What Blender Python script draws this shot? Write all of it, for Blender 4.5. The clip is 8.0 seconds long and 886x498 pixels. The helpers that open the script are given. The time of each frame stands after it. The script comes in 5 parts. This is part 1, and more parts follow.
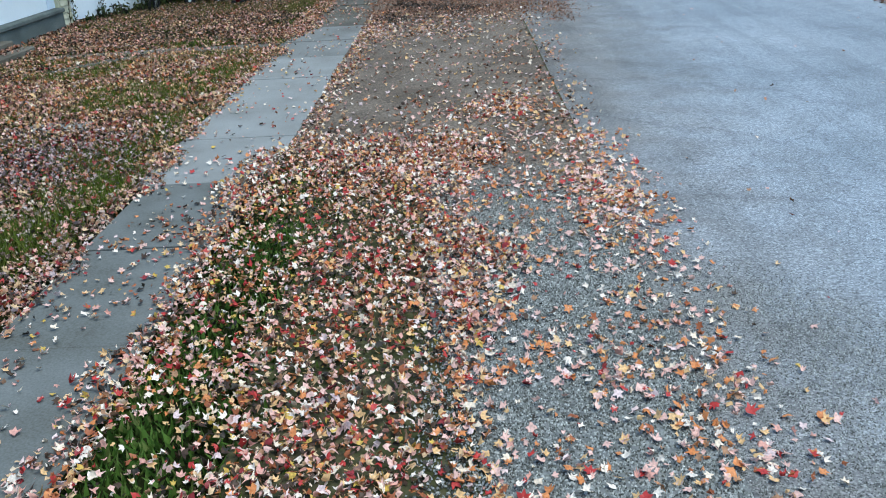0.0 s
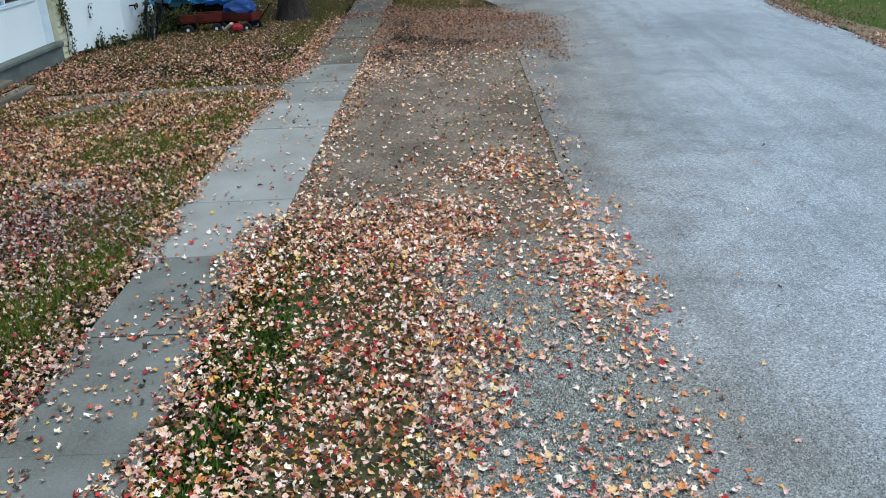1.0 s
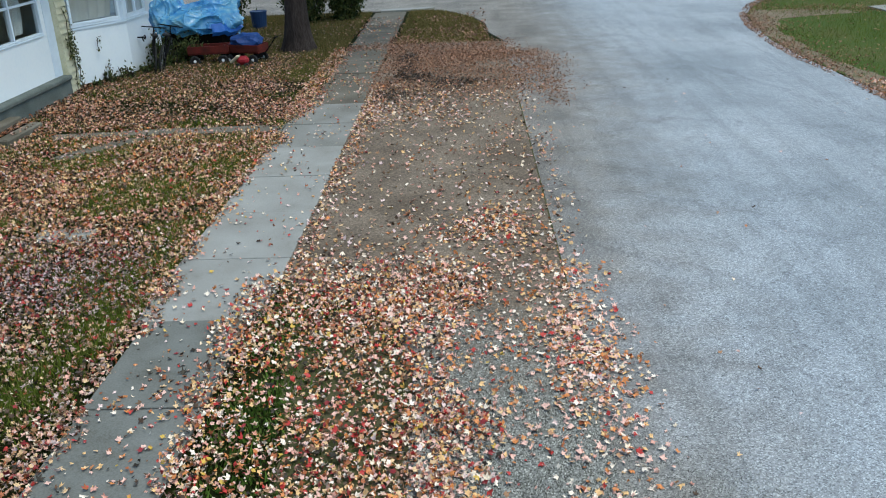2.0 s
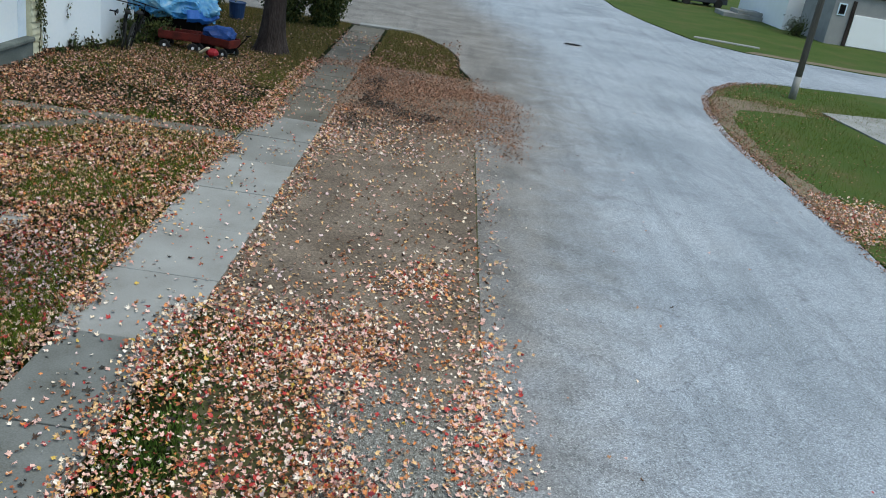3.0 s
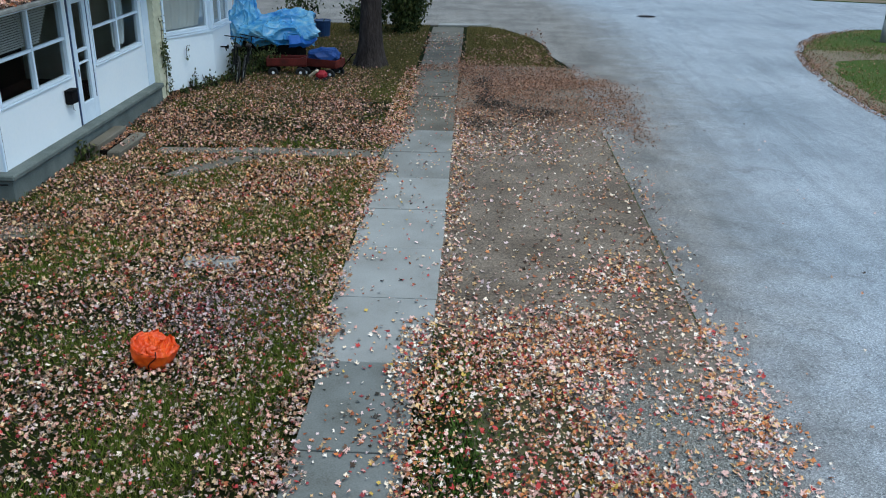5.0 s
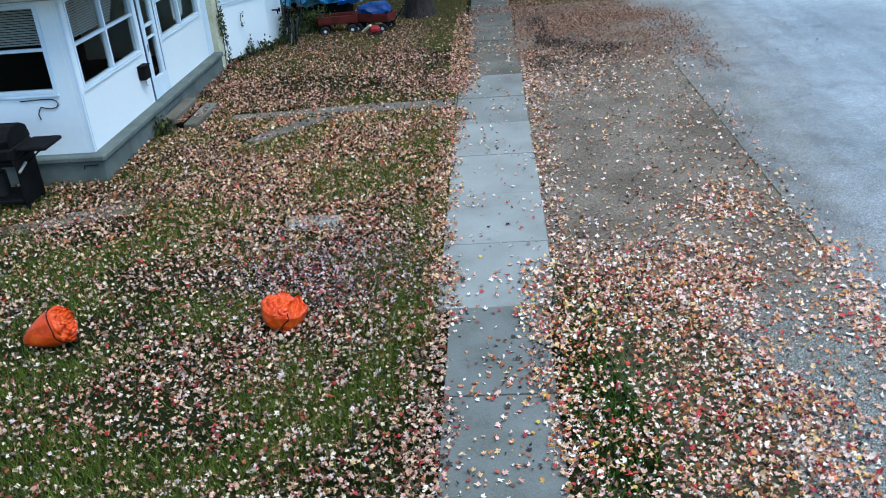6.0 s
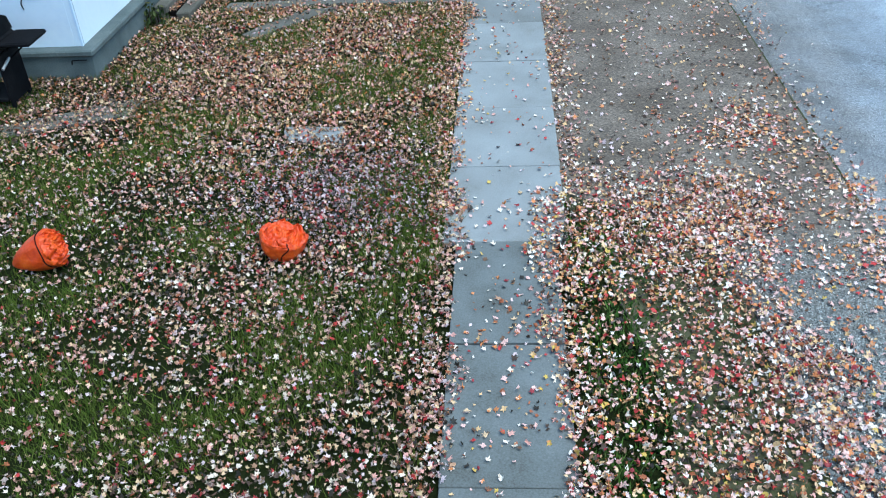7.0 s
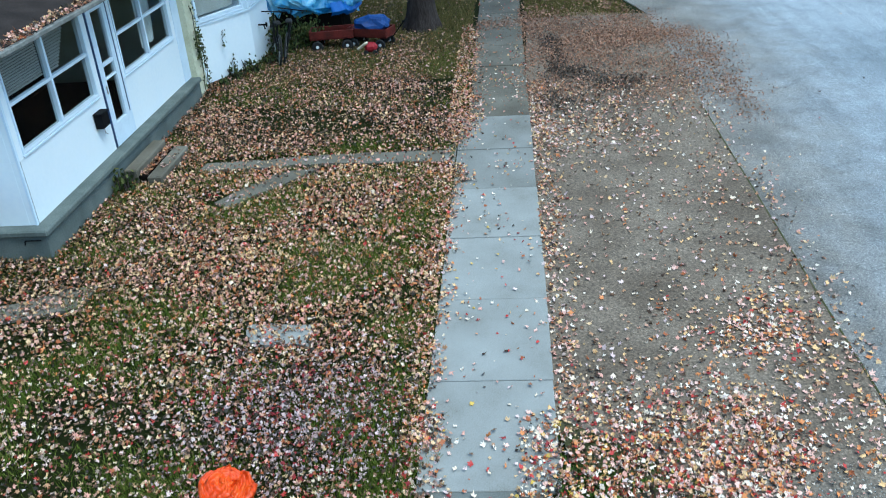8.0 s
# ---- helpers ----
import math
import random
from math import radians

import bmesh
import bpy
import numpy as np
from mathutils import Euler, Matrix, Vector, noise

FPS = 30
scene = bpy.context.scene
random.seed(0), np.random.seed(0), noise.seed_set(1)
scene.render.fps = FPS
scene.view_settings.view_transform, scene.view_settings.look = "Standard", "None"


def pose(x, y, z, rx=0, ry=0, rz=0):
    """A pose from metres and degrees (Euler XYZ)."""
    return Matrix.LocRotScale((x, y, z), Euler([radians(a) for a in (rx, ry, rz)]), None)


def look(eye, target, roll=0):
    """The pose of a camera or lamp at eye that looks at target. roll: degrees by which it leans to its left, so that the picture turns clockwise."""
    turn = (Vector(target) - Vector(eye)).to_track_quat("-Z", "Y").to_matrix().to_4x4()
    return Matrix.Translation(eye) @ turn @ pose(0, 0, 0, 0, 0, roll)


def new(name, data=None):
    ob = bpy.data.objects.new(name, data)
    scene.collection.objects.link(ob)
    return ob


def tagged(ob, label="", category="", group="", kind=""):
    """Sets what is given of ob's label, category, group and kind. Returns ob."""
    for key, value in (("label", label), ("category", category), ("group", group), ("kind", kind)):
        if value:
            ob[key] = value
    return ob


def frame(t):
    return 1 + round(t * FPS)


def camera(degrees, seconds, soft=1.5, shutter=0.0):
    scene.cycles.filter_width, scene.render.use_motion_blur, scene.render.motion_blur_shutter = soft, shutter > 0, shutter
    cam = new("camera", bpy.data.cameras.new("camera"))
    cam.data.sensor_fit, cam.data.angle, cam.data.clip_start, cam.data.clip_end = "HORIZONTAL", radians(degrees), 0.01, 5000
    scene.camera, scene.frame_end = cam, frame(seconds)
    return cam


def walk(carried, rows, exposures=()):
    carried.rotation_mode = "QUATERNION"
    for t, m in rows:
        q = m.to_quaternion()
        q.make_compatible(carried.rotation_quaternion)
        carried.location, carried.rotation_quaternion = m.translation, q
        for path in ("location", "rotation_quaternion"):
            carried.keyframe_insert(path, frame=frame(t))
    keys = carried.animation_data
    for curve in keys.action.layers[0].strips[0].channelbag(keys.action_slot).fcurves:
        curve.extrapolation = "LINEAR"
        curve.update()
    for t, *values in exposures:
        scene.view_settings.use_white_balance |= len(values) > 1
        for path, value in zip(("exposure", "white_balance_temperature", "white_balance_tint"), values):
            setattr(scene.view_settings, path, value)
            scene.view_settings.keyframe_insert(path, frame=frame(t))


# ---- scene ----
cam = camera(53.9, 8.0, soft=1.0, shutter=0.1)
PATH = [
    (0, (1.835, -9.04, 2.439), (1.769, -7.2, 1.66), -3.3),
    (0.5, (1.837, -8.968, 2.709), (1.779, -7.122, 1.944), -3.3),
    (1, (1.881, -8.906, 3.1), (1.822, -7.064, 2.323), -3.1),
    (1.5, (1.962, -8.872, 3.352), (1.895, -7.022, 2.595), -3.1),
    (1.7, (1.981, -8.878, 3.459), (1.912, -7.028, 2.703), -2.9),
    (2.8, (2.203, -8.851, 4.254), (2.218, -7.003, 3.491), 5.9),
    (3, (2.131, -8.871, 4.283), (2.192, -7.01, 3.552), 9.3),
    (3.5, (1.768, -8.923, 4.496), (1.785, -7.058, 3.774), 6.8),
    (4, (1.244, -9.021, 4.652), (1.223, -7.183, 3.864), 2.9),
    (4.5, (0.735, -9.105, 4.594), (0.687, -7.261, 3.823), 1.4),
    (4.7, (0.59, -9.147, 4.573), (0.537, -7.302, 3.804), 1.3),
    (5.8, (-0.387, -9.331, 4.297), (-0.498, -7.51, 3.476), -1.8),
    (6, (-0.528, -9.247, 4.427), (-0.665, -7.45, 3.559), -4.7),
    (6.2, (-0.585, -9.235, 4.43), (-0.759, -7.453, 3.54), -8.1),
    (6.3, (-0.575, -9.18, 4.465), (-0.77, -7.454, 3.473), -8.2),
    (6.4, (-0.58, -9.12, 4.525), (-0.765, -7.427, 3.477), -6.5),
    (6.5, (-0.606, -9.06, 4.6), (-0.755, -7.396, 3.5), -3.6),
    (7, (-0.625, -8.594, 4.771), (-0.766, -6.947, 3.645), -3.4),
    (7.5, (-0.524, -7.728, 5.073), (-0.679, -6.039, 4.013), -3.9),
    (8, (-0.34, -6.918, 5.197), (-0.504, -5.161, 4.255), -4.2),
]
walk(cam, [(t, look(eye, target, roll)) for t, eye, target, roll in PATH], [(0, 0.70, 5980, -1), (0.6, 0.73, 6350, 0), (1.5, 0.72, 6650, -1), (3, 0.63, 6850, 1), (4.5, 0.53, 6400, 0), (6, 0.93, 5750, -2), (7, 1.06, 5400, -4), (7.5, 1.04, 5450, -8), (8, 1.03, 5680, -8)])


# ---- light ----
world = bpy.data.worlds.new("world")
scene.world = world
world.use_nodes = True
wn = world.node_tree
sky = wn.nodes.new("ShaderNodeTexSky")
sky.sky_type, sky.sun_disc = "NISHITA", False
sky.sun_elevation, sky.sun_rotation = radians(66), radians(120)
sky.air_density, sky.dust_density, sky.ozone_density = 1.0, 1.2, 1.5
wn.links.new(sky.outputs[0], wn.nodes["Background"].inputs[0])
wn.nodes["Background"].inputs[1].default_value = 0.13
sun = new("sun", bpy.data.lights.new("sun", "SUN"))
sun.data.energy, sun.data.angle, sun.data.color = 1.5, radians(40), (1.0, 0.97, 0.93)
sun.matrix_world = look((5, -3, 13.5), (0, 0, 0))


# ---- materials ----
def mat(name, cols, scale=3.0, fine=60.0, rough=0.85, bump=0.2, metal=0.0, spec=0.3, dist=0.01, island=0.0, detail=5.0, stretch=None, steps=False):
    """A procedural surface: two scales of noise through a ramp of base colours, with fine relief."""
    m = bpy.data.materials.new(name)
    m.use_nodes = True
    nt = m.node_tree
    N, L = nt.nodes, nt.links
    b = N["Principled BSDF"]
    tc = N.new("ShaderNodeTexCoord")
    co = tc.outputs["Object"]
    if stretch:
        mp = N.new("ShaderNodeMapping")
        mp.inputs["Scale"].default_value = stretch
        L.new(co, mp.inputs[0])
        co = mp.outputs[0]
    n1, n2 = N.new("ShaderNodeTexNoise"), N.new("ShaderNodeTexNoise")
    n1.inputs["Scale"].default_value, n1.inputs["Detail"].default_value = scale, detail
    n2.inputs["Scale"].default_value, n2.inputs["Detail"].default_value = fine, 3.0
    L.new(co, n1.inputs["Vector"]), L.new(co, n2.inputs["Vector"])
    mix = N.new("ShaderNodeMix")
    mix.data_type = "FLOAT"
    mix.inputs["Factor"].default_value = 0.4
    L.new(n1.outputs[0], mix.inputs["A"]), L.new(n2.outputs[0], mix.inputs["B"])
    fac = mix.outputs["Result"]
    if island:
        g = N.new("ShaderNodeNewGeometry")
        m2 = N.new("ShaderNodeMix")
        m2.data_type = "FLOAT"
        m2.inputs["Factor"].default_value = island
        L.new(fac, m2.inputs["A"]), L.new(g.outputs["Random Per Island"], m2.inputs["B"])
        fac = m2.outputs["Result"]
    r = N.new("ShaderNodeValToRGB")
    lo, hi = (0.02, 0.98) if island > 0.8 else (0.3, 0.7)
    e = r.color_ramp.elements
    e[0].position, e[1].position = lo, hi
    e[0].color, e[1].color = (*cols[0], 1), (*cols[-1], 1)
    for i, c in enumerate(cols[1:-1], 1):
        e.new(lo + (hi - lo) * i / (len(cols) - 1)).color = (*c, 1)
    if steps:
        r.color_ramp.interpolation = "CONSTANT"
        hs = N.new("ShaderNodeHueSaturation")
        mv = N.new("ShaderNodeMapRange")
        mv.inputs["To Min"].default_value, mv.inputs["To Max"].default_value = 0.3, 1.6
        L.new(n2.outputs[0], mv.inputs["Value"]), L.new(mv.outputs[0], hs.inputs["Value"]), L.new(r.outputs[0], hs.inputs["Color"])
        L.new(hs.outputs[0], b.inputs["Base Color"])
    else:
        L.new(r.outputs[0], b.inputs["Base Color"])
    L.new(fac, r.inputs[0])
    b.inputs["Roughness"].default_value, b.inputs["Metallic"].default_value = rough, metal
    b.inputs["Specular IOR Level"].default_value = spec
    if bump:
        bp = N.new("ShaderNodeBump")
        bp.inputs["Strength"].default_value, bp.inputs["Distance"].default_value = bump, dist
        L.new(n2.outputs[0], bp.inputs["Height"]), L.new(bp.outputs[0], b.inputs["Normal"])
    return m


def glass(name, screen=0.08):
    """Thin clear pane behind a dark insect screen."""
    m = bpy.data.materials.new(name)
    m.use_nodes = True
    N, L = m.node_tree.nodes, m.node_tree.links
    out = N["Material Output"]
    tr, gl, di = N.new("ShaderNodeBsdfTransparent"), N.new("ShaderNodeBsdfGlossy"), N.new("ShaderNodeBsdfDiffuse")
    tr.inputs[0].default_value = (0.9, 0.92, 0.92, 1)
    gl.inputs["Roughness"].default_value = 0.05
    di.inputs[0].default_value = (0.008, 0.008, 0.009, 1)
    a, b = N.new("ShaderNodeMixShader"), N.new("ShaderNodeMixShader")
    a.inputs[0].default_value, b.inputs[0].default_value = screen, 0.02
    L.new(tr.outputs[0], a.inputs[1]), L.new(di.outputs[0], a.inputs[2])
    L.new(a.outputs[0], b.inputs[1]), L.new(gl.outputs[0], b.inputs[2])
    L.new(b.outputs[0], out.inputs[0])
    return m


# Green and soil tones taken almost to black: shade between leaves is in them.
M_LAWN_SHADED = mat("lawn", [(0.006, 0.007, 0.003), (0.011, 0.015, 0.004), (0.018, 0.022, 0.006), (0.026, 0.020, 0.010)], 1.6, 45, 0.95, 0.6, spec=0.05, dist=0.03)
M_FARLAWN = mat("far_lawn", [(0.036, 0.056, 0.012), (0.046, 0.078, 0.016), (0.055, 0.088, 0.019), (0.075, 0.088, 0.028), (0.13, 0.10, 0.05)], 0.5, 14, 0.95, 0.6, spec=0.1, dist=0.03)
M_STRAW = mat("straw_grass", [(0.075, 0.08, 0.02), (0.13, 0.12, 0.036), (0.20, 0.16, 0.06), (0.25, 0.185, 0.085)], 3, 20, 0.8, 0, spec=0.1, island=0.9)
M_LUSH = mat("lush_grass", [(0.032, 0.068, 0.010), (0.062, 0.125, 0.018), (0.098, 0.17, 0.03), (0.13, 0.14, 0.045)], 3, 20, 0.7, 0, spec=0.15, island=0.9)
M_GRASS = mat("grass", [(0.046, 0.070, 0.010), (0.086, 0.126, 0.016), (0.128, 0.166, 0.026), (0.145, 0.148, 0.04)], 3, 20, 0.8, 0, spec=0.1, island=0.9)


def paving(name, greys, dirt, way, lo, hi, wob, speck=0.35, rough=0.75, spec=0.4, cell=75.0, crack=0.0, bump=0.6):
    """Worn paving: broad mottling, aggregate of small stones, cracks, and earth spread over it from one side, along a direction."""
    m = bpy.data.materials.new(name)
    m.use_nodes = True
    N, L = m.node_tree.nodes, m.node_tree.links
    b = N["Principled BSDF"]
    co = N.new("ShaderNodeTexCoord").outputs["Object"]

    def tex(kind, scale, detail=0):
        n = N.new(kind)
        n.inputs["Scale"].default_value = scale
        if detail:
            n.inputs["Detail"].default_value = detail
        L.new(co, n.inputs["Vector"])
        return n

    def ramp(fac, stops):
        r = N.new("ShaderNodeValToRGB")
        e = r.color_ramp.elements
        e[0].position, e[1].position = stops[0][0], stops[-1][0]
        e[0].color, e[1].color = (*stops[0][1], 1), (*stops[-1][1], 1)
        for p, c in stops[1:-1]:
            e.new(p).color = (*c, 1)
        L.new(fac, r.inputs[0])
        return r.outputs[0]

    def mixc(kind, fac, a, c):
        x = N.new("ShaderNodeMix")
        x.data_type, x.blend_type = "RGBA", kind
        if isinstance(fac, float):
            x.inputs["Factor"].default_value = fac
        else:
            L.new(fac, x.inputs["Factor"])
        for sock, val in (("A", a), ("B", c)):
            if isinstance(val, tuple):
                [i for i in x.inputs if i.name == sock and i.type == "RGBA"][0].default_value = (*val, 1)
            else:
                L.new(val, [i for i in x.inputs if i.name == sock and i.type == "RGBA"][0])
        return [o for o in x.outputs if o.type == "RGBA"][0]

    big, mid, fine = tex("ShaderNodeTexNoise", 0.35, 8), tex("ShaderNodeTexNoise", 2.2, 6), tex("ShaderNodeTexNoise", 30, 4)
    base = ramp(big.outputs[0], [(0.32 + 0.36 * i / (len(greys) - 1), g) for i, g in enumerate(greys)])
    cells = tex("ShaderNodeTexVoronoi", cell)
    sep = N.new("ShaderNodeSeparateColor")
    L.new(cells.outputs["Color"], sep.inputs[0])
    stones = ramp(sep.outputs[0], [(0.0, (0.28, 0.29, 0.30)), (0.25, (0.74, 0.74, 0.74)), (0.75, (1.06, 1.06, 1.06)), (1.0, (1.9, 1.9, 1.88))])
    # earth drifted over the surface
    xyz = N.new("ShaderNodeSeparateXYZ")
    L.new(co, xyz.inputs[0])
    sc = N.new("ShaderNodeMapRange")
    sc.inputs["From Min"].default_value, sc.inputs["From Max"].default_value = -20.0, 40.0
    L.new(xyz.outputs[1], sc.inputs["Value"])
    reach = N.new("ShaderNodeValToRGB")
    e = reach.color_ramp.elements
    e[0].position, e[0].color = 0.0, (0.45, 0.45, 0.45, 1)
    e[1].position, e[1].color = 1.0, (0.0, 0.0, 0.0, 1)
    e.new(0.30).color = (0.5, 0.5, 0.5, 1)
    e.new(0.52).color = (1.0, 1.0, 1.0, 1)
    e.new(0.60).color = (0.95, 0.95, 0.95, 1)
    e.new(0.72).color = (0.95, 0.95, 0.95, 1)
    e.new(0.79).color = (0.8, 0.8, 0.8, 1)
    e.new(0.87).color = (0.4, 0.4, 0.4, 1)
    L.new(sc.outputs[0], reach.inputs[0])
    dot = N.new("ShaderNodeVectorMath")
    dot.operation = "DOT_PRODUCT"
    both = N.new("ShaderNodeCombineXYZ")
    L.new(xyz.outputs[0], both.inputs[0]), L.new(xyz.outputs[1], both.inputs[1]), L.new(reach.outputs[0], both.inputs[2])
    L.new(both.outputs[0], dot.inputs[0])
    dot.inputs[1].default_value = way
    ma = N.new("ShaderNodeMath")
    ma.operation = "MULTIPLY_ADD"
    L.new(mid.outputs[0], ma.inputs[0])
    ma.inputs[1].default_value = wob
    L.new(dot.outputs["Value"], ma.inputs[2])
    mr = N.new("ShaderNodeMapRange")
    mr.interpolation_type = "SMOOTHSTEP"
    mr.inputs["From Min"].default_value, mr.inputs["From Max"].default_value = lo + wob / 2, hi + wob / 2
    L.new(ma.outputs[0], mr.inputs["Value"])
    earth = mixc("MULTIPLY", 0.8, ramp(fine.outputs[0], [(0.3, dirt[0]), (0.7, dirt[1])]), ramp(tex("ShaderNodeTexNoise", 0.9, 5).outputs[0], [(0.36, (0.6, 0.56, 0.52)), (0.62, (1.15, 1.15, 1.15))]))
    col = mixc("MIX", mr.outputs[0], base, earth)
    col = mixc("MULTIPLY", 0.25, col, ramp(mid.outputs[0], [(0.38, (0.66, 0.66, 0.64)), (0.62, (1.0, 1.0, 1.0))]))
    col = mixc("MULTIPLY", speck, col, stones)
    spots = tex("ShaderNodeTexNoise", 17, 2)
    col = mixc("MULTIPLY", 0.8, col, ramp(spots.outputs[0], [(0.60, (1.0, 1.0, 1.0)), (0.67, (0.62, 0.64, 0.63))]))
    if crack:
        mp = N.new("ShaderNodeMapping")
        mp.inputs["Scale"].default_value = (3.2, 0.16, 1.0)
        L.new(co, mp.inputs[0])
        ruts = tex("ShaderNodeTexNoise", 1.0, 4)
        L.new(mp.outputs[0], ruts.inputs["Vector"])
        col = mixc("MULTIPLY", 0.5, col, ramp(ruts.outputs[0], [(0.36, (0.74, 0.74, 0.73)), (0.5, (1.0, 1.0, 1.0)), (0.7, (1.08, 1.08, 1.09))]))
        wv = N.new("ShaderNodeVectorMath")
        wv.operation = "MULTIPLY_ADD"
        L.new(mid.outputs["Color"], wv.inputs[0])
        wv.inputs[1].default_value = (0.9, 0.9, 0.0)
        L.new(co, wv.inputs[2])
        vo = N.new("ShaderNodeTexVoronoi")
        vo.feature = "DISTANCE_TO_EDGE"
        vo.inputs["Scale"].default_value = 0.3
        L.new(wv.outputs[0], vo.inputs["Vector"])
        col = mixc("MULTIPLY", crack, col, ramp(vo.outputs["Distance"], [(0.0, (0.35, 0.35, 0.36)), (0.012, (1.0, 1.0, 1.0))]))
    L.new(col, b.inputs["Base Color"])
    b.inputs["Roughness"].default_value, b.inputs["Specular IOR Level"].default_value = rough, spec
    bp = N.new("ShaderNodeBump")
    bp.inputs["Strength"].default_value, bp.inputs["Distance"].default_value = bump, 0.008
    L.new(cells.outputs["Distance"], bp.inputs["Height"]), L.new(bp.outputs[0], b.inputs["Normal"])
    return m


M_ROAD = paving("road", [(0.222, 0.254, 0.283), (0.302, 0.339, 0.376), (0.356, 0.393, 0.430)], [(0.172, 0.155, 0.132), (0.25, 0.23, 0.20)], (1, 0, -3.0), 3.9, 0.4, 1.8, 0.9, 0.6, 0.5, 100, 0.35, 0.35)
M_SHOULDER = paving("shoulder", [(0.15, 0.157, 0.15), (0.20, 0.208, 0.2), (0.25, 0.258, 0.25)], [(0.135, 0.107, 0.08), (0.235, 0.192, 0.148)], (0, 1, 0), -4.2, -0.6, 1.8, 0.6, 0.85, 0.3, 60, 0.0, 0.4)
M_SOIL = mat("strip_soil", [(0.038, 0.041, 0.018), (0.064, 0.070, 0.028), (0.098, 0.090, 0.052), (0.048, 0.072, 0.019)], 1.6, 35, 0.95, 0.6, spec=0.1)
M_EARTH = mat("bare_earth", [(0.09, 0.075, 0.05), (0.15, 0.12, 0.085), (0.20, 0.165, 0.12), (0.075, 0.095, 0.03)], 1.2, 25, 0.95, 0.5, spec=0.1)
M_PEBBLE = mat("gravel_stone", [(0.045, 0.048, 0.042), (0.11, 0.117, 0.105), (0.34, 0.355, 0.335), (0.19, 0.20, 0.182), (0.065, 0.066, 0.058), (0.44, 0.455, 0.43), (0.26, 0.275, 0.255), (0.66, 0.68, 0.66)], 25, 90, 0.8, 0.2, island=0.97, steps=True)
M_DRIVE = mat("packed_dirt", [(0.11, 0.09, 0.07), (0.17, 0.145, 0.12), (0.22, 0.20, 0.17), (0.27, 0.25, 0.22)], 0.9, 40, 0.9, 0.5, dist=0.012, detail=8)
M_CONC = mat("concrete", [(0.16, 0.152, 0.128), (0.24, 0.244, 0.228), (0.288, 0.295, 0.281), (0.34, 0.348, 0.336)], 1.3, 90, 0.8, 0.25, dist=0.004, detail=8)
M_CONC_MID = mat("worn_concrete", [(0.078, 0.074, 0.058), (0.126, 0.132, 0.119), (0.162, 0.172, 0.161), (0.205, 0.214, 0.203)], 1.7, 70, 0.85, 0.3, dist=0.005, detail=8)
M_CONC_GREY = mat("grey_concrete", [(0.12, 0.115, 0.096), (0.185, 0.187, 0.172), (0.225, 0.23, 0.217), (0.27, 0.276, 0.264)], 1.2, 80, 0.82, 0.25, dist=0.004, detail=8)
# Dirty old concrete; on the far slabs its darkness is also tree shade.
M_CONC_OLD_SHADE = mat("old_shade_concrete", [(0.065, 0.056, 0.041), (0.105, 0.096, 0.075), (0.145, 0.135, 0.11), (0.185, 0.176, 0.15)], 1.1, 70, 0.85, 0.3, dist=0.005, detail=8)
M_FOUND = mat("painted_foundation", [(0.066, 0.082, 0.078), (0.112, 0.134, 0.127), (0.17, 0.193, 0.183)], 2.5, 50, 0.85, 0.3)
M_WHITE = mat("white_paint", [(0.74, 0.82, 0.89), (0.79, 0.86, 0.91), (0.82, 0.88, 0.93)], 0.8, 14, 0.5, 0.05)
M_TRIM = mat("white_trim", [(0.58, 0.69, 0.81), (0.66, 0.77, 0.88), (0.70, 0.81, 0.91)], 4, 40, 0.5, 0.05)
M_GUTTER = mat("weathered_gutter", [(0.10, 0.105, 0.10), (0.18, 0.185, 0.175), (0.30, 0.305, 0.29)], 5, 40, 0.6, 0.1)
M_YELLOW = mat("cream_clapboard", [(0.44, 0.43, 0.30), (0.56, 0.55, 0.40), (0.62, 0.62, 0.49)], 5, 40, 0.75, 0.1)
M_ROOF = mat("brown_shingle", [(0.018, 0.015, 0.014), (0.032, 0.026, 0.024), (0.05, 0.041, 0.037)], 3, 60, 0.95, 0.5, spec=0.1)
# Near-black colour stands in for the shade of unlit rooms and gaps.
M_UNLIT = mat("unlit_black", [(0.006, 0.005, 0.0045), (0.012, 0.0095, 0.008)], 2, 20, 0.9, 0, spec=0.02)
M_BLIND = mat("blind", [(0.44, 0.42, 0.39), (0.52, 0.50, 0.46)], 3, 20, 0.7, 0)
M_CURTAIN = mat("curtain", [(0.58, 0.60, 0.58), (0.78, 0.80, 0.77)], 3, 30, 0.9, 0.1)
M_GLASS = glass("screened_glass")
M_CLEAR = glass("window_glass", 0.12)
M_BLACK = mat("black_enamel", [(0.004, 0.004, 0.005), (0.008, 0.008, 0.009), (0.015, 0.014, 0.014)], 6, 50, 0.7, 0.1, spec=0.06)
M_RUBBER = mat("rubber", [(0.015, 0.015, 0.015), (0.03, 0.03, 0.03)], 8, 60, 0.85, 0.1)
M_METAL = mat("dull_metal", [(0.35, 0.35, 0.35), (0.5, 0.5, 0.5)], 8, 60, 0.45, 0.05, metal=0.8)
M_RED = mat("red_paint", [(0.045, 0.010, 0.008), (0.09, 0.014, 0.010), (0.15, 0.02, 0.015)], 5, 40, 0.6, 0.1, spec=0.2)
M_STRAPC = mat("cream_plastic", [(0.55, 0.48, 0.33), (0.66, 0.58, 0.42)], 5, 30, 0.5, 0.05)
M_REDTOY = mat("red_plastic", [(0.24, 0.012, 0.02), (0.34, 0.02, 0.03)], 5, 40, 0.45, 0.05)
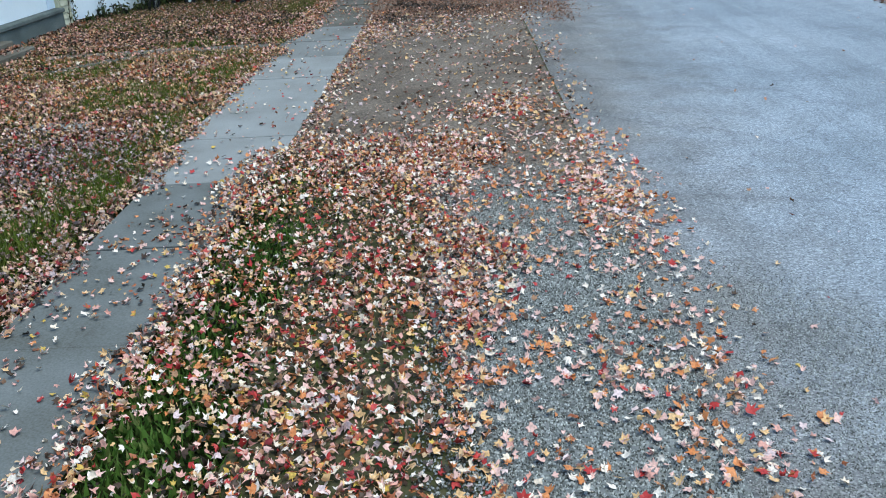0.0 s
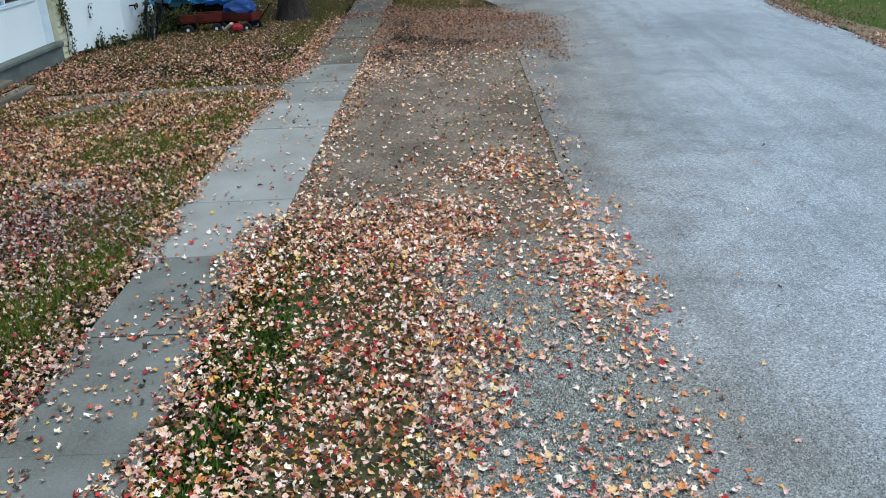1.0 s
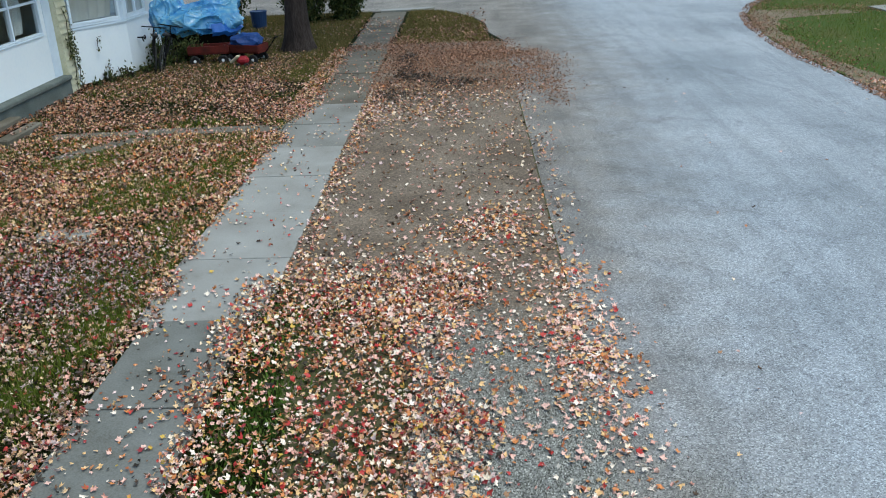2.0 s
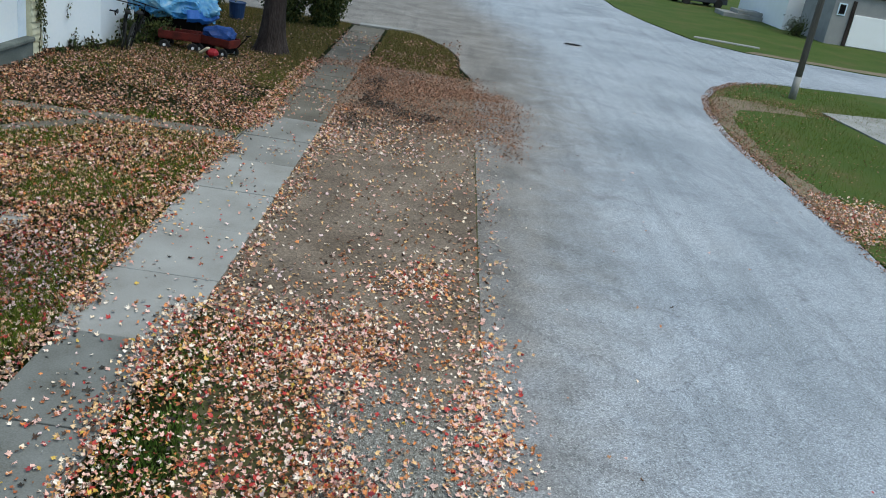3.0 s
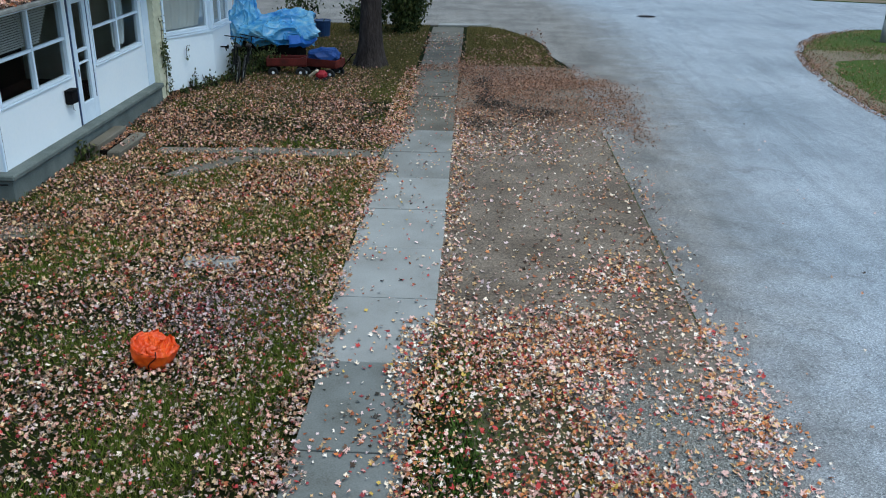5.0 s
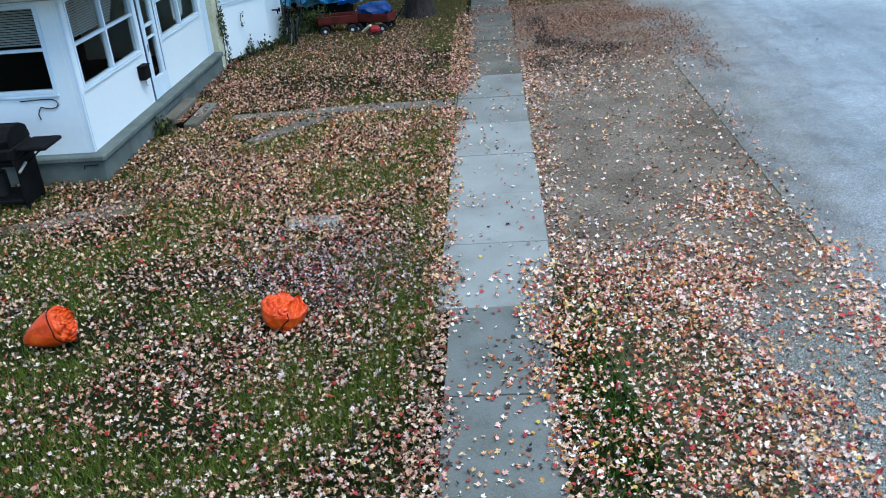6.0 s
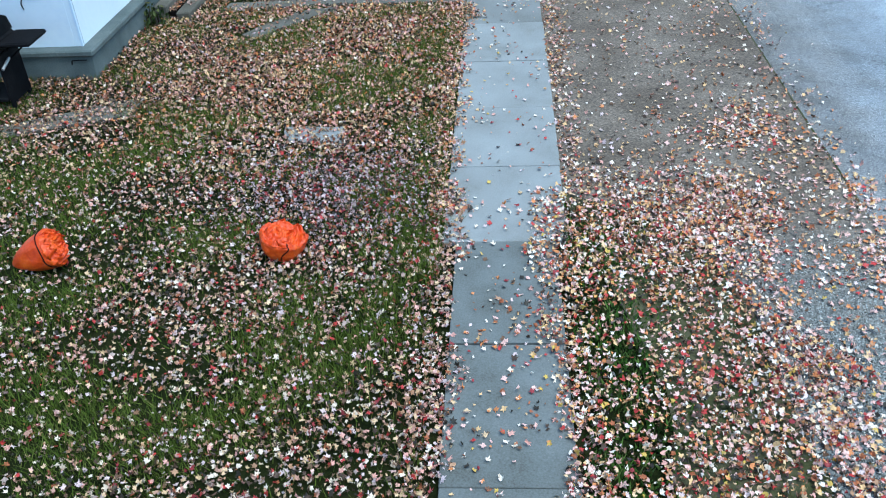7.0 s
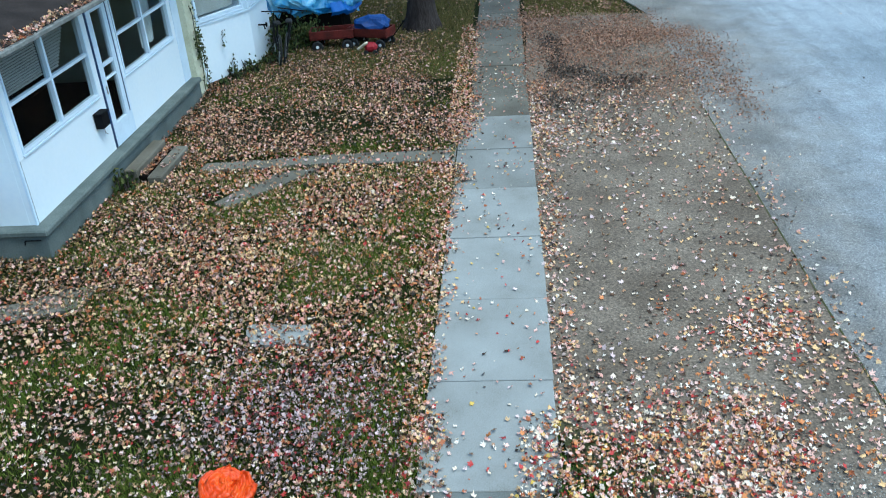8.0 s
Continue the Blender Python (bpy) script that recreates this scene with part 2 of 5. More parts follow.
M_BLUE = mat("blue_plastic", [(0.008, 0.03, 0.11), (0.012, 0.05, 0.20), (0.02, 0.08, 0.28)], 4, 30, 0.5, 0.2)
M_NAVY = mat("navy_plastic", [(0.01, 0.03, 0.09), (0.015, 0.05, 0.14)], 4, 30, 0.5, 0.1)
M_TARP = mat("blue_tarp", [(0.015, 0.13, 0.50), (0.045, 0.26, 0.62), (0.10, 0.38, 0.68), (0.20, 0.49, 0.68), (0.42, 0.66, 0.74)], 1.5, 8, 0.18, 0.3, spec=1.0, dist=0.03, detail=3.0)
M_TARPB = mat("tarp_underside", [(0.01, 0.10, 0.42), (0.03, 0.17, 0.55)], 4, 30, 0.4, 0.2)
M_ORANGE = mat("orange_plastic_film", [(0.46, 0.032, 0.003), (0.64, 0.065, 0.005), (0.76, 0.13, 0.009)], 6, 30, 0.4, 0.3, spec=0.35, dist=0.02)
M_BARK = mat("bark", [(0.018, 0.014, 0.013), (0.042, 0.033, 0.03), (0.075, 0.06, 0.053)], 5, 26, 0.95, 1.0, dist=0.04, spec=0.1, stretch=(1, 1, 0.25))
M_POLE = mat("weathered_pole", [(0.065, 0.06, 0.055), (0.13, 0.12, 0.11), (0.20, 0.185, 0.17)], 3, 30, 0.9, 0.6, stretch=(1, 1, 0.1))
M_SHRUB = mat("shrub_leaf", [(0.012, 0.022, 0.007), (0.03, 0.05, 0.012), (0.065, 0.08, 0.022), (0.10, 0.10, 0.03)], 3, 20, 0.7, 0, spec=0.2, island=0.9)
M_CROWN = mat("crown_leaf", [(0.25, 0.06, 0.02), (0.42, 0.15, 0.04), (0.4, 0.28, 0.06), (0.1, 0.12, 0.03)], 3, 20, 0.7, 0, island=0.9)
M_CARW = mat("white_car_paint", [(0.72, 0.73, 0.74), (0.8, 0.8, 0.8)], 2, 20, 0.3, 0)
M_SIDING = mat("white_siding", [(0.84, 0.85, 0.86), (0.90, 0.91, 0.92)], 1.5, 20, 0.6, 0.05)
M_GREY = mat("grey_siding", [(0.2, 0.2, 0.2), (0.28, 0.28, 0.28), (0.33, 0.33, 0.32)], 1.5, 20, 0.8, 0.1)

WHITE, LILAC, CREAM, PINK, TAN = (0.82, 0.68, 0.52), (0.62, 0.46, 0.45), (0.70, 0.48, 0.27), (0.66, 0.34, 0.27), (0.42, 0.23, 0.125)
BROWN, UMBER, SOOT, RUST = (0.17, 0.095, 0.055), (0.075, 0.045, 0.028), (0.03, 0.024, 0.016), (0.34, 0.105, 0.04)
SNOW, BLUSH, MAUVE, HONEY = (0.88, 0.77, 0.65), (0.78, 0.49, 0.41), (0.74, 0.57, 0.54), (0.76, 0.48, 0.22)
PALE, DUSTY, STRAW, ROSE = (0.62, 0.49, 0.35), (0.43, 0.32, 0.27), (0.54, 0.37, 0.19), (0.50, 0.28, 0.20)
ORANGE, RED, WINE, YELLOW = (0.64, 0.24, 0.08), (0.47, 0.045, 0.04), (0.26, 0.03, 0.035), (0.60, 0.40, 0.08)


def leaf_mat(name, cols):
    return mat(name, cols, 25, 70, 0.5, 0.15, island=0.97, spec=0.3, steps=True)


M_LEAF_STRIP = leaf_mat("drift_maple_leaf", [SOOT, SNOW, BLUSH, UMBER, HONEY, RUST, MAUVE, CREAM, RED, SNOW, PINK, UMBER, ORANGE, WHITE, BLUSH, WINE, CREAM, TAN, BLUSH, SOOT, SNOW, RUST, BROWN, PINK, HONEY, WHITE, YELLOW, ORANGE, BLUSH, RUST, RED, UMBER])
M_LEAF = leaf_mat("maple_leaf", [UMBER, WHITE, PINK, SOOT, CREAM, LILAC, TAN, WINE, BLUSH, BROWN, ROSE, WHITE, UMBER, PALE, DUSTY, RED, STRAW, MAUVE, SOOT, PINK, TAN, RUST, DUSTY, CREAM, ROSE, BROWN, LILAC])
M_LEAF_ORANGE = leaf_mat("orange_maple_leaf", [TAN, ORANGE, BLUSH, HONEY, BLUSH, RED, BLUSH, SNOW, RUST, BLUSH, ORANGE, HONEY, SNOW, ORANGE, BLUSH, PINK, WHITE, MAUVE, HONEY, ORANGE, BLUSH, SNOW, RED])
M_LEAF_DRIVE = leaf_mat("trodden_maple_leaf", [UMBER, HONEY, PINK, WHITE, ROSE, BROWN, TAN, MAUVE, SNOW, BROWN, BLUSH, RUST, CREAM, LILAC, TAN, PINK, UMBER, STRAW, DUSTY, HONEY, ORANGE, ROSE, WHITE, WINE])
M_LEAF_YARD = leaf_mat("tan_maple_leaf", [SOOT, TAN, PINK, UMBER, RUST, CREAM, BROWN, UMBER, ROSE, STRAW, SOOT, TAN, PINK, UMBER, BLUSH, BROWN, RUST, DUSTY, SOOT, TAN])
M_LEAF_FIELD = leaf_mat("field_maple_leaf", [UMBER, CREAM, PINK, TAN, RUST, CREAM, SOOT, BLUSH, ORANGE, TAN, PINK, BROWN, HONEY, LILAC, RUST, CREAM, UMBER, PINK, TAN, ROSE, WHITE, BROWN, ORANGE, CREAM, SOOT, PINK, STRAW, RED, BLUSH])
M_LEAF_DARK = leaf_mat("damp_maple_leaf", [SOOT, (0.44, 0.33, 0.34), UMBER, (0.38, 0.27, 0.27), WINE, LILAC, SOOT, (0.44, 0.31, 0.30), WINE, ROSE, (0.54, 0.43, 0.42), RUST, SOOT, (0.24, 0.15, 0.16)])
M_LEAF_RUST = leaf_mat("rust_maple_leaf", [(0.19, 0.10, 0.064), (0.32, 0.165, 0.10), (0.38, 0.21, 0.135), (0.24, 0.13, 0.082), (0.41, 0.25, 0.165), (0.195, 0.11, 0.07), (0.36, 0.175, 0.105), (0.11, 0.07, 0.048)])
M_DAMP = leaf_mat("damp_crumbs", [SOOT, UMBER, (0.05, 0.04, 0.03), SOOT, (0.09, 0.06, 0.042), UMBER])
M_CRUMB = leaf_mat("leaf_crumbs", [SOOT, UMBER, BROWN, UMBER, TAN, SOOT, BROWN, CREAM, UMBER, RUST, SOOT, TAN])


# ---- mesh helpers ----
def part(name, bm, material, parent=None, label=""):
    me = bpy.data.meshes.new(name)
    bm.normal_update()
    bm.to_mesh(me)
    bm.free()
    me.materials.append(material)
    ob = new(name, me)
    if parent is not None:
        ob.parent = parent
        ob.matrix_parent_inverse = Matrix.Translation(-parent_origin(parent))
    return tagged(ob, label=label) if label else ob


def parent_origin(ob):
    """World place of a thing's or part's origin (none of them is turned or scaled when parts are hung on it)."""
    v = ob.location.copy()
    if ob.parent is not None and ob.matrix_parent_inverse == Matrix.Identity(4):
        v += parent_origin(ob.parent)
    return v


def thing(name, at, label, category, group="", kind=""):
    ob = new(name)
    ob.location = at
    ob.empty_display_size = 0.1
    return tagged(ob, label, category, group, kind)


def box(bm, lo, hi, bevel=0.0, m=None):
    lo, hi = Vector(lo), Vector(hi)
    c, s = (lo + hi) / 2, hi - lo
    r = bmesh.ops.create_cube(bm, size=1.0, matrix=(m or Matrix()) @ Matrix.Translation(c) @ Matrix.Diagonal((*s, 1)))
    if bevel:
        es = list({e for v in r["verts"] for e in v.link_edges})
        bmesh.ops.bevel(bm, geom=es, offset=bevel, segments=1, affect="EDGES", clamp_overlap=True)
    return bm


def bx(lo, hi, bevel=0.0):
    return box(bmesh.new(), lo, hi, bevel)


def tube(bm, a, b, r0, r1=None, seg=8):
    a, b = Vector(a), Vector(b)
    d = b - a
    q = d.to_track_quat("Z", "Y").to_matrix().to_4x4()
    bmesh.ops.create_cone(bm, cap_ends=True, segments=seg, radius1=r0, radius2=r0 if r1 is None else r1, depth=d.length,
                          matrix=Matrix.Translation((a + b) / 2) @ q)
    return bm


def ring(bm, c, axis, R, r, n=20, k=6):
    q = Vector(axis).to_track_quat("Z", "Y").to_matrix()
    vs = []
    for i in range(n):
        a = 2 * math.pi * i / n
        for j in range(k):
            b = 2 * math.pi * j / k
            p = Vector(((R + r * math.cos(b)) * math.cos(a), (R + r * math.cos(b)) * math.sin(a), r * math.sin(b)))
            vs.append(bm.verts.new(Vector(c) + q @ p))
    for i in range(n):
        for j in range(k):
            bm.faces.new((vs[i * k + j], vs[((i + 1) % n) * k + j], vs[((i + 1) % n) * k + (j + 1) % k], vs[i * k + (j + 1) % k]))
    return bm


def smooth(ob):
    for p in ob.data.polygons:
        p.use_smooth = True
    return ob


def prism(outline, z0, z1):
    """A slab with the given outline, from z0 up to z1."""
    bm = bmesh.new()
    top = [bm.verts.new((x, y, z1)) for x, y in outline]
    bot = [bm.verts.new((x, y, z0)) for x, y in outline]
    f = bm.faces.new(top)
    n = len(top)
    for i in range(n):
        bm.faces.new((top[i], bot[i], bot[(i + 1) % n], top[(i + 1) % n]))
    bmesh.ops.recalc_face_normals(bm, faces=bm.faces)
    bmesh.ops.triangulate(bm, faces=[f])
    return bm


def ragged(pts, step=0.5, amp=0.04, seed=1, closed=True):
    """An outline with points every step and an uneven edge."""
    rng = random.Random(seed)
    out = []
    n = len(pts)
    for i in range(n if closed else n - 1):
        a, b = Vector(pts[i]), Vector(pts[(i + 1) % n])
        k = max(1, min(160, int((b - a).length / step)))
        for j in range(k):
            p = a.lerp(b, j / k)
            out.append((p.x + rng.uniform(-amp, amp), p.y + rng.uniform(-amp, amp)))
    return out


def raw_mesh(name, verts, loops, sizes, material):
    me = bpy.data.meshes.new(name)
    me.vertices.add(len(verts))
    me.vertices.foreach_set("co", np.asarray(verts, dtype=np.float32).ravel())
    me.loops.add(len(loops))
    me.loops.foreach_set("vertex_index", np.asarray(loops, dtype=np.int32))
    sizes = np.asarray(sizes, dtype=np.int32)
    me.polygons.add(len(sizes))
    me.polygons.foreach_set("loop_start", np.concatenate([[0], np.cumsum(sizes)[:-1]]).astype(np.int32))
    me.update(calc_edges=True)
    me.materials.append(material)
    return new(name, me)


def mottle(x, y, scale, seed):
    """Smooth uneven field from 0 to 1 over arrays of places."""
    rng = np.random.default_rng(seed)
    v = np.zeros_like(x)
    for k in range(9):
        a, f, p = rng.uniform(0, 6.28), scale * rng.uniform(0.6, 2.2), rng.uniform(0, 6.28)
        v += np.sin((x * math.cos(a) + y * math.sin(a)) * f + p)
    return 1 / (1 + np.exp(-v * 0.9))


HALF = [(90, 1.0), (74, 0.56), (44, 0.93), (22, 0.46), (-14, 0.66), (-52, 0.36)]
SHAPE = [(math.radians(a), r) for a, r in HALF] + [(math.radians(-90), 0.2)] + [(math.radians(180 - a), r) for a, r in reversed(HALF[1:])]


SMALL = [(math.radians(a), r) for a, r in ((90, 1.0), (62, 0.5), (30, 0.95), (-20, 0.55), (-90, 0.3), (200, 0.55), (150, 0.95), (118, 0.5))]


def leaf_litter(name, x, y, z, size, tilt, material, seed):
    """Fallen maple leaves, curled, folded and tilted, one at each place; small ones have three lobes."""
    rng = np.random.default_rng(seed)
    shape = SHAPE if size > 0.034 else SMALL
    n, k = len(x), len(shape)
    ang = np.array([a for a, _ in shape])
    rad = np.array([r for _, r in shape])
    loc = np.zeros((n, k + 1, 3))
    rr = rad[None, :] * rng.uniform(0.8, 1.15, (n, k))
    loc[:, 1:, 0] = np.cos(ang) * rr * rng.uniform(0.75, 1.05, (n, 1))
    loc[:, 1:, 1] = np.sin(ang) * rr
    curl, bend = rng.uniform(-0.28, 0.5, (n, 1)), rng.uniform(-0.35, 0.35, (n, 1))
    loc[:, 1:, 2] = curl * rr ** 2 + bend * loc[:, 1:, 0] * loc[:, 1:, 1] + rng.uniform(-0.06, 0.06, (n, k))
    fold = rng.uniform(0, 1, (n, 1)) ** 1.3 * 1.25
    loc[:, 1:, 2] += np.abs(loc[:, 1:, 0]) * np.sin(fold) * rng.choice([-1, 1, 1], (n, 1))
    loc[:, 1:, 0] *= np.cos(fold)
    s = (size * (0.5 + 0.85 * rng.power(1.1, n)))[:, None, None]
    loc *= s
    yaw, a, b = rng.uniform(0, 6.283, n), rng.normal(0, tilt, n), rng.normal(0, tilt, n)
    X, Y, Z = loc[..., 0], loc[..., 1], loc[..., 2]
    Y, Z = Y * np.cos(a)[:, None] - Z * np.sin(a)[:, None], Y * np.sin(a)[:, None] + Z * np.cos(a)[:, None]
    X, Z = X * np.cos(b)[:, None] + Z * np.sin(b)[:, None], -X * np.sin(b)[:, None] + Z * np.cos(b)[:, None]
    X, Y = X * np.cos(yaw)[:, None] - Y * np.sin(yaw)[:, None], X * np.sin(yaw)[:, None] + Y * np.cos(yaw)[:, None]
    Z = Z - Z.min(axis=1, keepdims=True) * rng.uniform(0.3, 1.0, (n, 1))
    v = np.stack([X + x[:, None], Y + y[:, None], Z + z[:, None]], axis=-1).reshape(-1, 3)
    tri = np.array([[0, 1 + i, 1 + (i + 1) % k] for i in range(k)])
    loops = (tri[None] + (np.arange(n) * (k + 1))[:, None, None]).ravel()
    return raw_mesh(name, v, loops, np.full(n * k, 3), material)


def scatter(x0, x1, y0, y1, per_m2, keep, seed):
    """Random places in a rectangle, thinned by keep(x, y) from 0 to 1."""
    rng = np.random.default_rng(seed)
    n = int((x1 - x0) * (y1 - y0) * per_m2)
    x, y = rng.uniform(x0, x1, n), rng.uniform(y0, y1, n)
    k = rng.uniform(0, 1, n) < keep(x, y)
    return x[k], y[k]


def foliage(bm, places, size, rng):
    """Small leaf quads with random turns at the places given."""
    for p in places:
        m = Matrix.Translation(p) @ Euler([rng.uniform(0, 6.28) for _ in range(3)]).to_matrix().to_4x4()
        s = size * rng.uniform(0.6, 1.3)
        bm.faces.new([bm.verts.new(m @ Vector(c)) for c in ((-s * 0.5, 0, 0), (0, -s * 0.3, s * 0.1), (s * 0.6, 0, 0), (0, s * 0.3, s * 0.1))])
    return bm


# ---- ground, road, pavements ----
def grid_sheet(name, xs, ys, zf, material):
    v = np.array([(x, y, zf(x, y)) for y in ys for x in xs])
    nx = len(xs)
    loops = [i for r in range(len(ys) - 1) for c in range(nx - 1) for i in (r * nx + c, r * nx + c + 1, (r + 1) * nx + c + 1, (r + 1) * nx + c)]
    return raw_mesh(name, v, loops, np.full(len(loops) // 4, 4), material)


xs = [-400, -150, -60, -30] + [-20 + 0.8 * i for i in range(52)] + [24, 30, 40, 60, 150, 400]
ys = [-400, -150, -60, -30] + [-16 + 0.8 * i for i in range(60)] + [34, 40, 50, 70, 100, 200, 400]
ground = grid_sheet("ground", xs, ys, lambda x, y: -0.03 + 0.012 * math.sin(1.3 * x + 0.7 * y) * math.cos(0.9 * y - 0.4 * x), M_LAWN_SHADED)
tagged(ground, "green lawn grass with bare soil, darkened for shade between fallen leaves", "lawn", kind="structure")

ROAD = [(2.97, -60), (9.7, -60), (9.55, 7), (9.42, 10.7), (9.5, 13.2), (9.8, 15.6), (10.25, 17.8), (11.1, 19.9), (12.2, 21.7), (13.9, 23.1), (17.9, 24.2), (40, 26), (120, 28),
        (120, 36), (40, 32), (21, 31.1), (15.7, 32), (13.7, 34.1), (12.5, 39.8), (11.8, 46), (11.9, 60), (12, 200),
        (3, 200), (2.9, 50), (2.7, 39.5), (1.6, 35.5), (-0.3, 33.1), (-1.6, 32.5), (-4, 32), (-60, 32), (-60, 21.9), (-4, 21.8), (-0.6, 21.7), (0.5, 21.9), (1.4, 21.2), (2.2, 19.6), (2.55, 17.8), (2.6, 16.2), (2.97, 14.4)]
edge = ragged(ROAD, 0.45, 0.035, 3)
edge = [(2.97 if (abs(x - 2.97) < 0.05 and y < 14.3) else x, y) for x, y in edge]
road = part("road", prism(edge, -0.12, 0.0), M_ROAD)
tagged(road, "pale grey worn asphalt street with faint cracks", "road", kind="structure")

SHOULDER = [(1.85, -40), (3.0, -40), (3.0, 14.5), (1.2, 15), (0.1, 14.5), (-0.02, 10), (-0.02, -0.55), (0.5, -0.9), (1.2, -1.4), (1.5, -2.5), (1.55, -4.3), (1.74, -5), (1.88, -6)]
shoulder = part("shoulder", prism(SHOULDER, -0.08, -0.003), M_SHOULDER)
tagged(shoulder, "packed brown dirt parking strip turning to grey gravel", "shoulder", kind="structure")

# Dark strip painted for the thin shadow at the street's edge step.
joint = part("edge_shadow_strip", bx((2.952, -1.0, -0.02), (2.971, 7.6, 0.0012)), M_SOIL)
tagged(joint, "thin dark strip for the shadow line along the street edge", "joint", kind="structure")
SOIL = [(0.0, -0.5), (0.5, -0.8), (1.25, -1.3), (1.65, -2.5), (1.7, -4.3), (1.9, -5), (2.05, -7), (1.9, -30), (0.75, -30), (0.6, -6), (0.55, -3)]
soil = part("strip_soil", prism(ragged(SOIL, 0.5, 0.08, 61), -0.08, -0.012), M_SOIL)
tagged(soil, "bare brown soil with thin grass under drifted leaves", "soil", kind="structure")

# ---- leaves ----
def litter(name, region, per, keep, size, tilt, z, material, seed, label):
    x, y = scatter(*region, per, keep, seed)
    r = np.random.default_rng(seed + 1)
    ob = leaf_litter(name, x, y, r.uniform(z[0], z[1], len(x)), size, tilt, material, seed)
    return tagged(ob, label, "leaves", kind="stuff")


def blob(x, y, cx, cy, rx, ry):
    return np.exp(-((x - cx) / rx) ** 2 - ((y - cy) / ry) ** 2)


def ramp_to(v, a, b):
    return np.clip((v - a) / (b - a), 0, 1)


def paths(x, y):
    """1 on the front walk, its branch and the stepping stones, where few leaves stay."""
    a = (x > -5.3) & (x < -1.3) & (y > 5.62) & (y < 6.15)
    b = (np.abs((x + 4.05) * 0.74 - (y - 4.92) * 0.67) < 0.2) & (y > 4.25) & (y < 5.55)
    c = (x > -3.33) & (x < -2.57) & (y > 0.72) & (y < 1.1)
    return (a | b) * 1.0 + c * 0.45


DARKP = lambda x, y: blob(x, y, -2.3, -0.5, 1.0, 0.75)
SW_W = lambda x, y: (x > -1.4) & (x < -1.03 + 0.07 * np.sin(3.1 * y) + 0.05 * np.sin(7.3 * y + 1)) & (y < -0.5)
SW_E = lambda x, y: (x > -0.28 - 0.06 * np.sin(2.3 * y + 1) - 0.05 * np.sin(6.1 * y) - 0.2 * blob(0 * y, y, 0, -1.45, 1, 0.55)) & (y < -0.45)
CLUMP = lambda x, y: mottle(x, y, 1.7, 11) * (0.35 + 0.65 * mottle(x, y, 4.5, 12))
def lawn_cover(x, y):
    """Share of the lawn under leaves: thick by the house and the sidewalk, thin where the grass shows."""
    k = 0.40 + 0.34 * CLUMP(x, y) + 0.28 * ramp_to(y, -1, 3) + 0.4 * SW_W(x, y)
    k -= 0.16 * ramp_to(-x, 3.4, 5.2) + 0.5 * DARKP(x, y) + 0.06 * ramp_to(-x, 3.0, 4.5) * ramp_to(-y, 0.8, 2.2) + 0.22 * blob(x, y, -1.8, -3.3, 0.45, 1.5) - 0.14 * blob(x, y, -2.7, -2.0, 1.2, 1.0)
    k = np.where(x > -1.24, np.where(SW_W(x, y), 0.95 - 0.5 * ramp_to(x, -1.12, -0.93), 0), np.clip(k, 0.06, 1))
    return k * (1 - 0.8 * paths(x, y)) * ramp_to(y, -8.0, -5.8)


FIELD = lambda x, y: ramp_to(y + 0.8 * mottle(x, y, 1.2, 19), 0.0, 1.6)
BYHOUSE = lambda x, y: ramp_to(-x + 0.5 * mottle(x, y, 1.4, 25), 4.6, 6.0) * ramp_to(y, 0.5, 1.6)
litter("lawn_leaves", (-8.8, -0.9, -8.0, 2.0), 1240, lambda x, y: lawn_cover(x, y) * (1 - FIELD(x, y)), 0.0345, 0.6, (-0.015, 0.034), M_LEAF, 21, "pale pink, tan and red maple leaves fallen on the lawn")
litter("field_leaves", (-8.8, -1.2, -1.0, 6.2), 1240, lambda x, y: lawn_cover(x, y) * FIELD(x, y) * (1 - 0.75 * BYHOUSE(x, y)), 0.0385, 0.7, (-0.018, 0.032), M_LEAF_FIELD, 22, "tan and brown maple leaves fallen on the lawn before the porch")
# Browner leaves by the house; their darkness also paints shade from eaves and grill.
litter("porch_shade_leaves", (-8.8, -4.0, 0.5, 6.2), 1500, lambda x, y: 0.85 * lawn_cover(x, y) * FIELD(x, y) * BYHOUSE(x, y), 0.035, 0.5, (-0.02, 0.03), M_LEAF_YARD, 24, "brown and rusty maple leaves along the porch, darker for the shade there")
litter("dark_leaves", (-4.2, -1.3, -2.0, 1.2), 1900, lambda x, y: np.clip(DARKP(x, y) * 1.1, 0, 0.9) * (1 - paths(x, y)), 0.031, 0.45, (0.0, 0.04), M_LEAF_DARK, 23,
       "dark purplish damp maple leaves in a patch on the lawn")
litter("yard_leaves", (-7.5, -0.8, 6.1, 20), 1150, lambda x, y: np.clip(0.25 + 0.75 * mottle(x, y, 1.8, 31), 0, 0.95) * np.clip((14 - y) / 2.5, 0.12, 1) * np.where(x > -1.02, 0.4, 1) * (1 - 0.6 * ramp_to(x, -2.6, -1.8) * ramp_to(y, 7.2, 9.0)) * (1 - 0.9 * paths(x, y)), 0.036, 0.5, (0.0, 0.05), M_LEAF_YARD, 33,
       "brown and tan maple leaves covering the yard by the porch")
GREENP = lambda x, y: np.clip(blob(x, y, 0.26, -4.9, 0.42, 2.5) * (0.45 + 0.75 * mottle(x, y, 2.8, 114)) + 0.5 * blob(x, y, 0.35, -3.0, 0.14, 0.4), 0, 1)
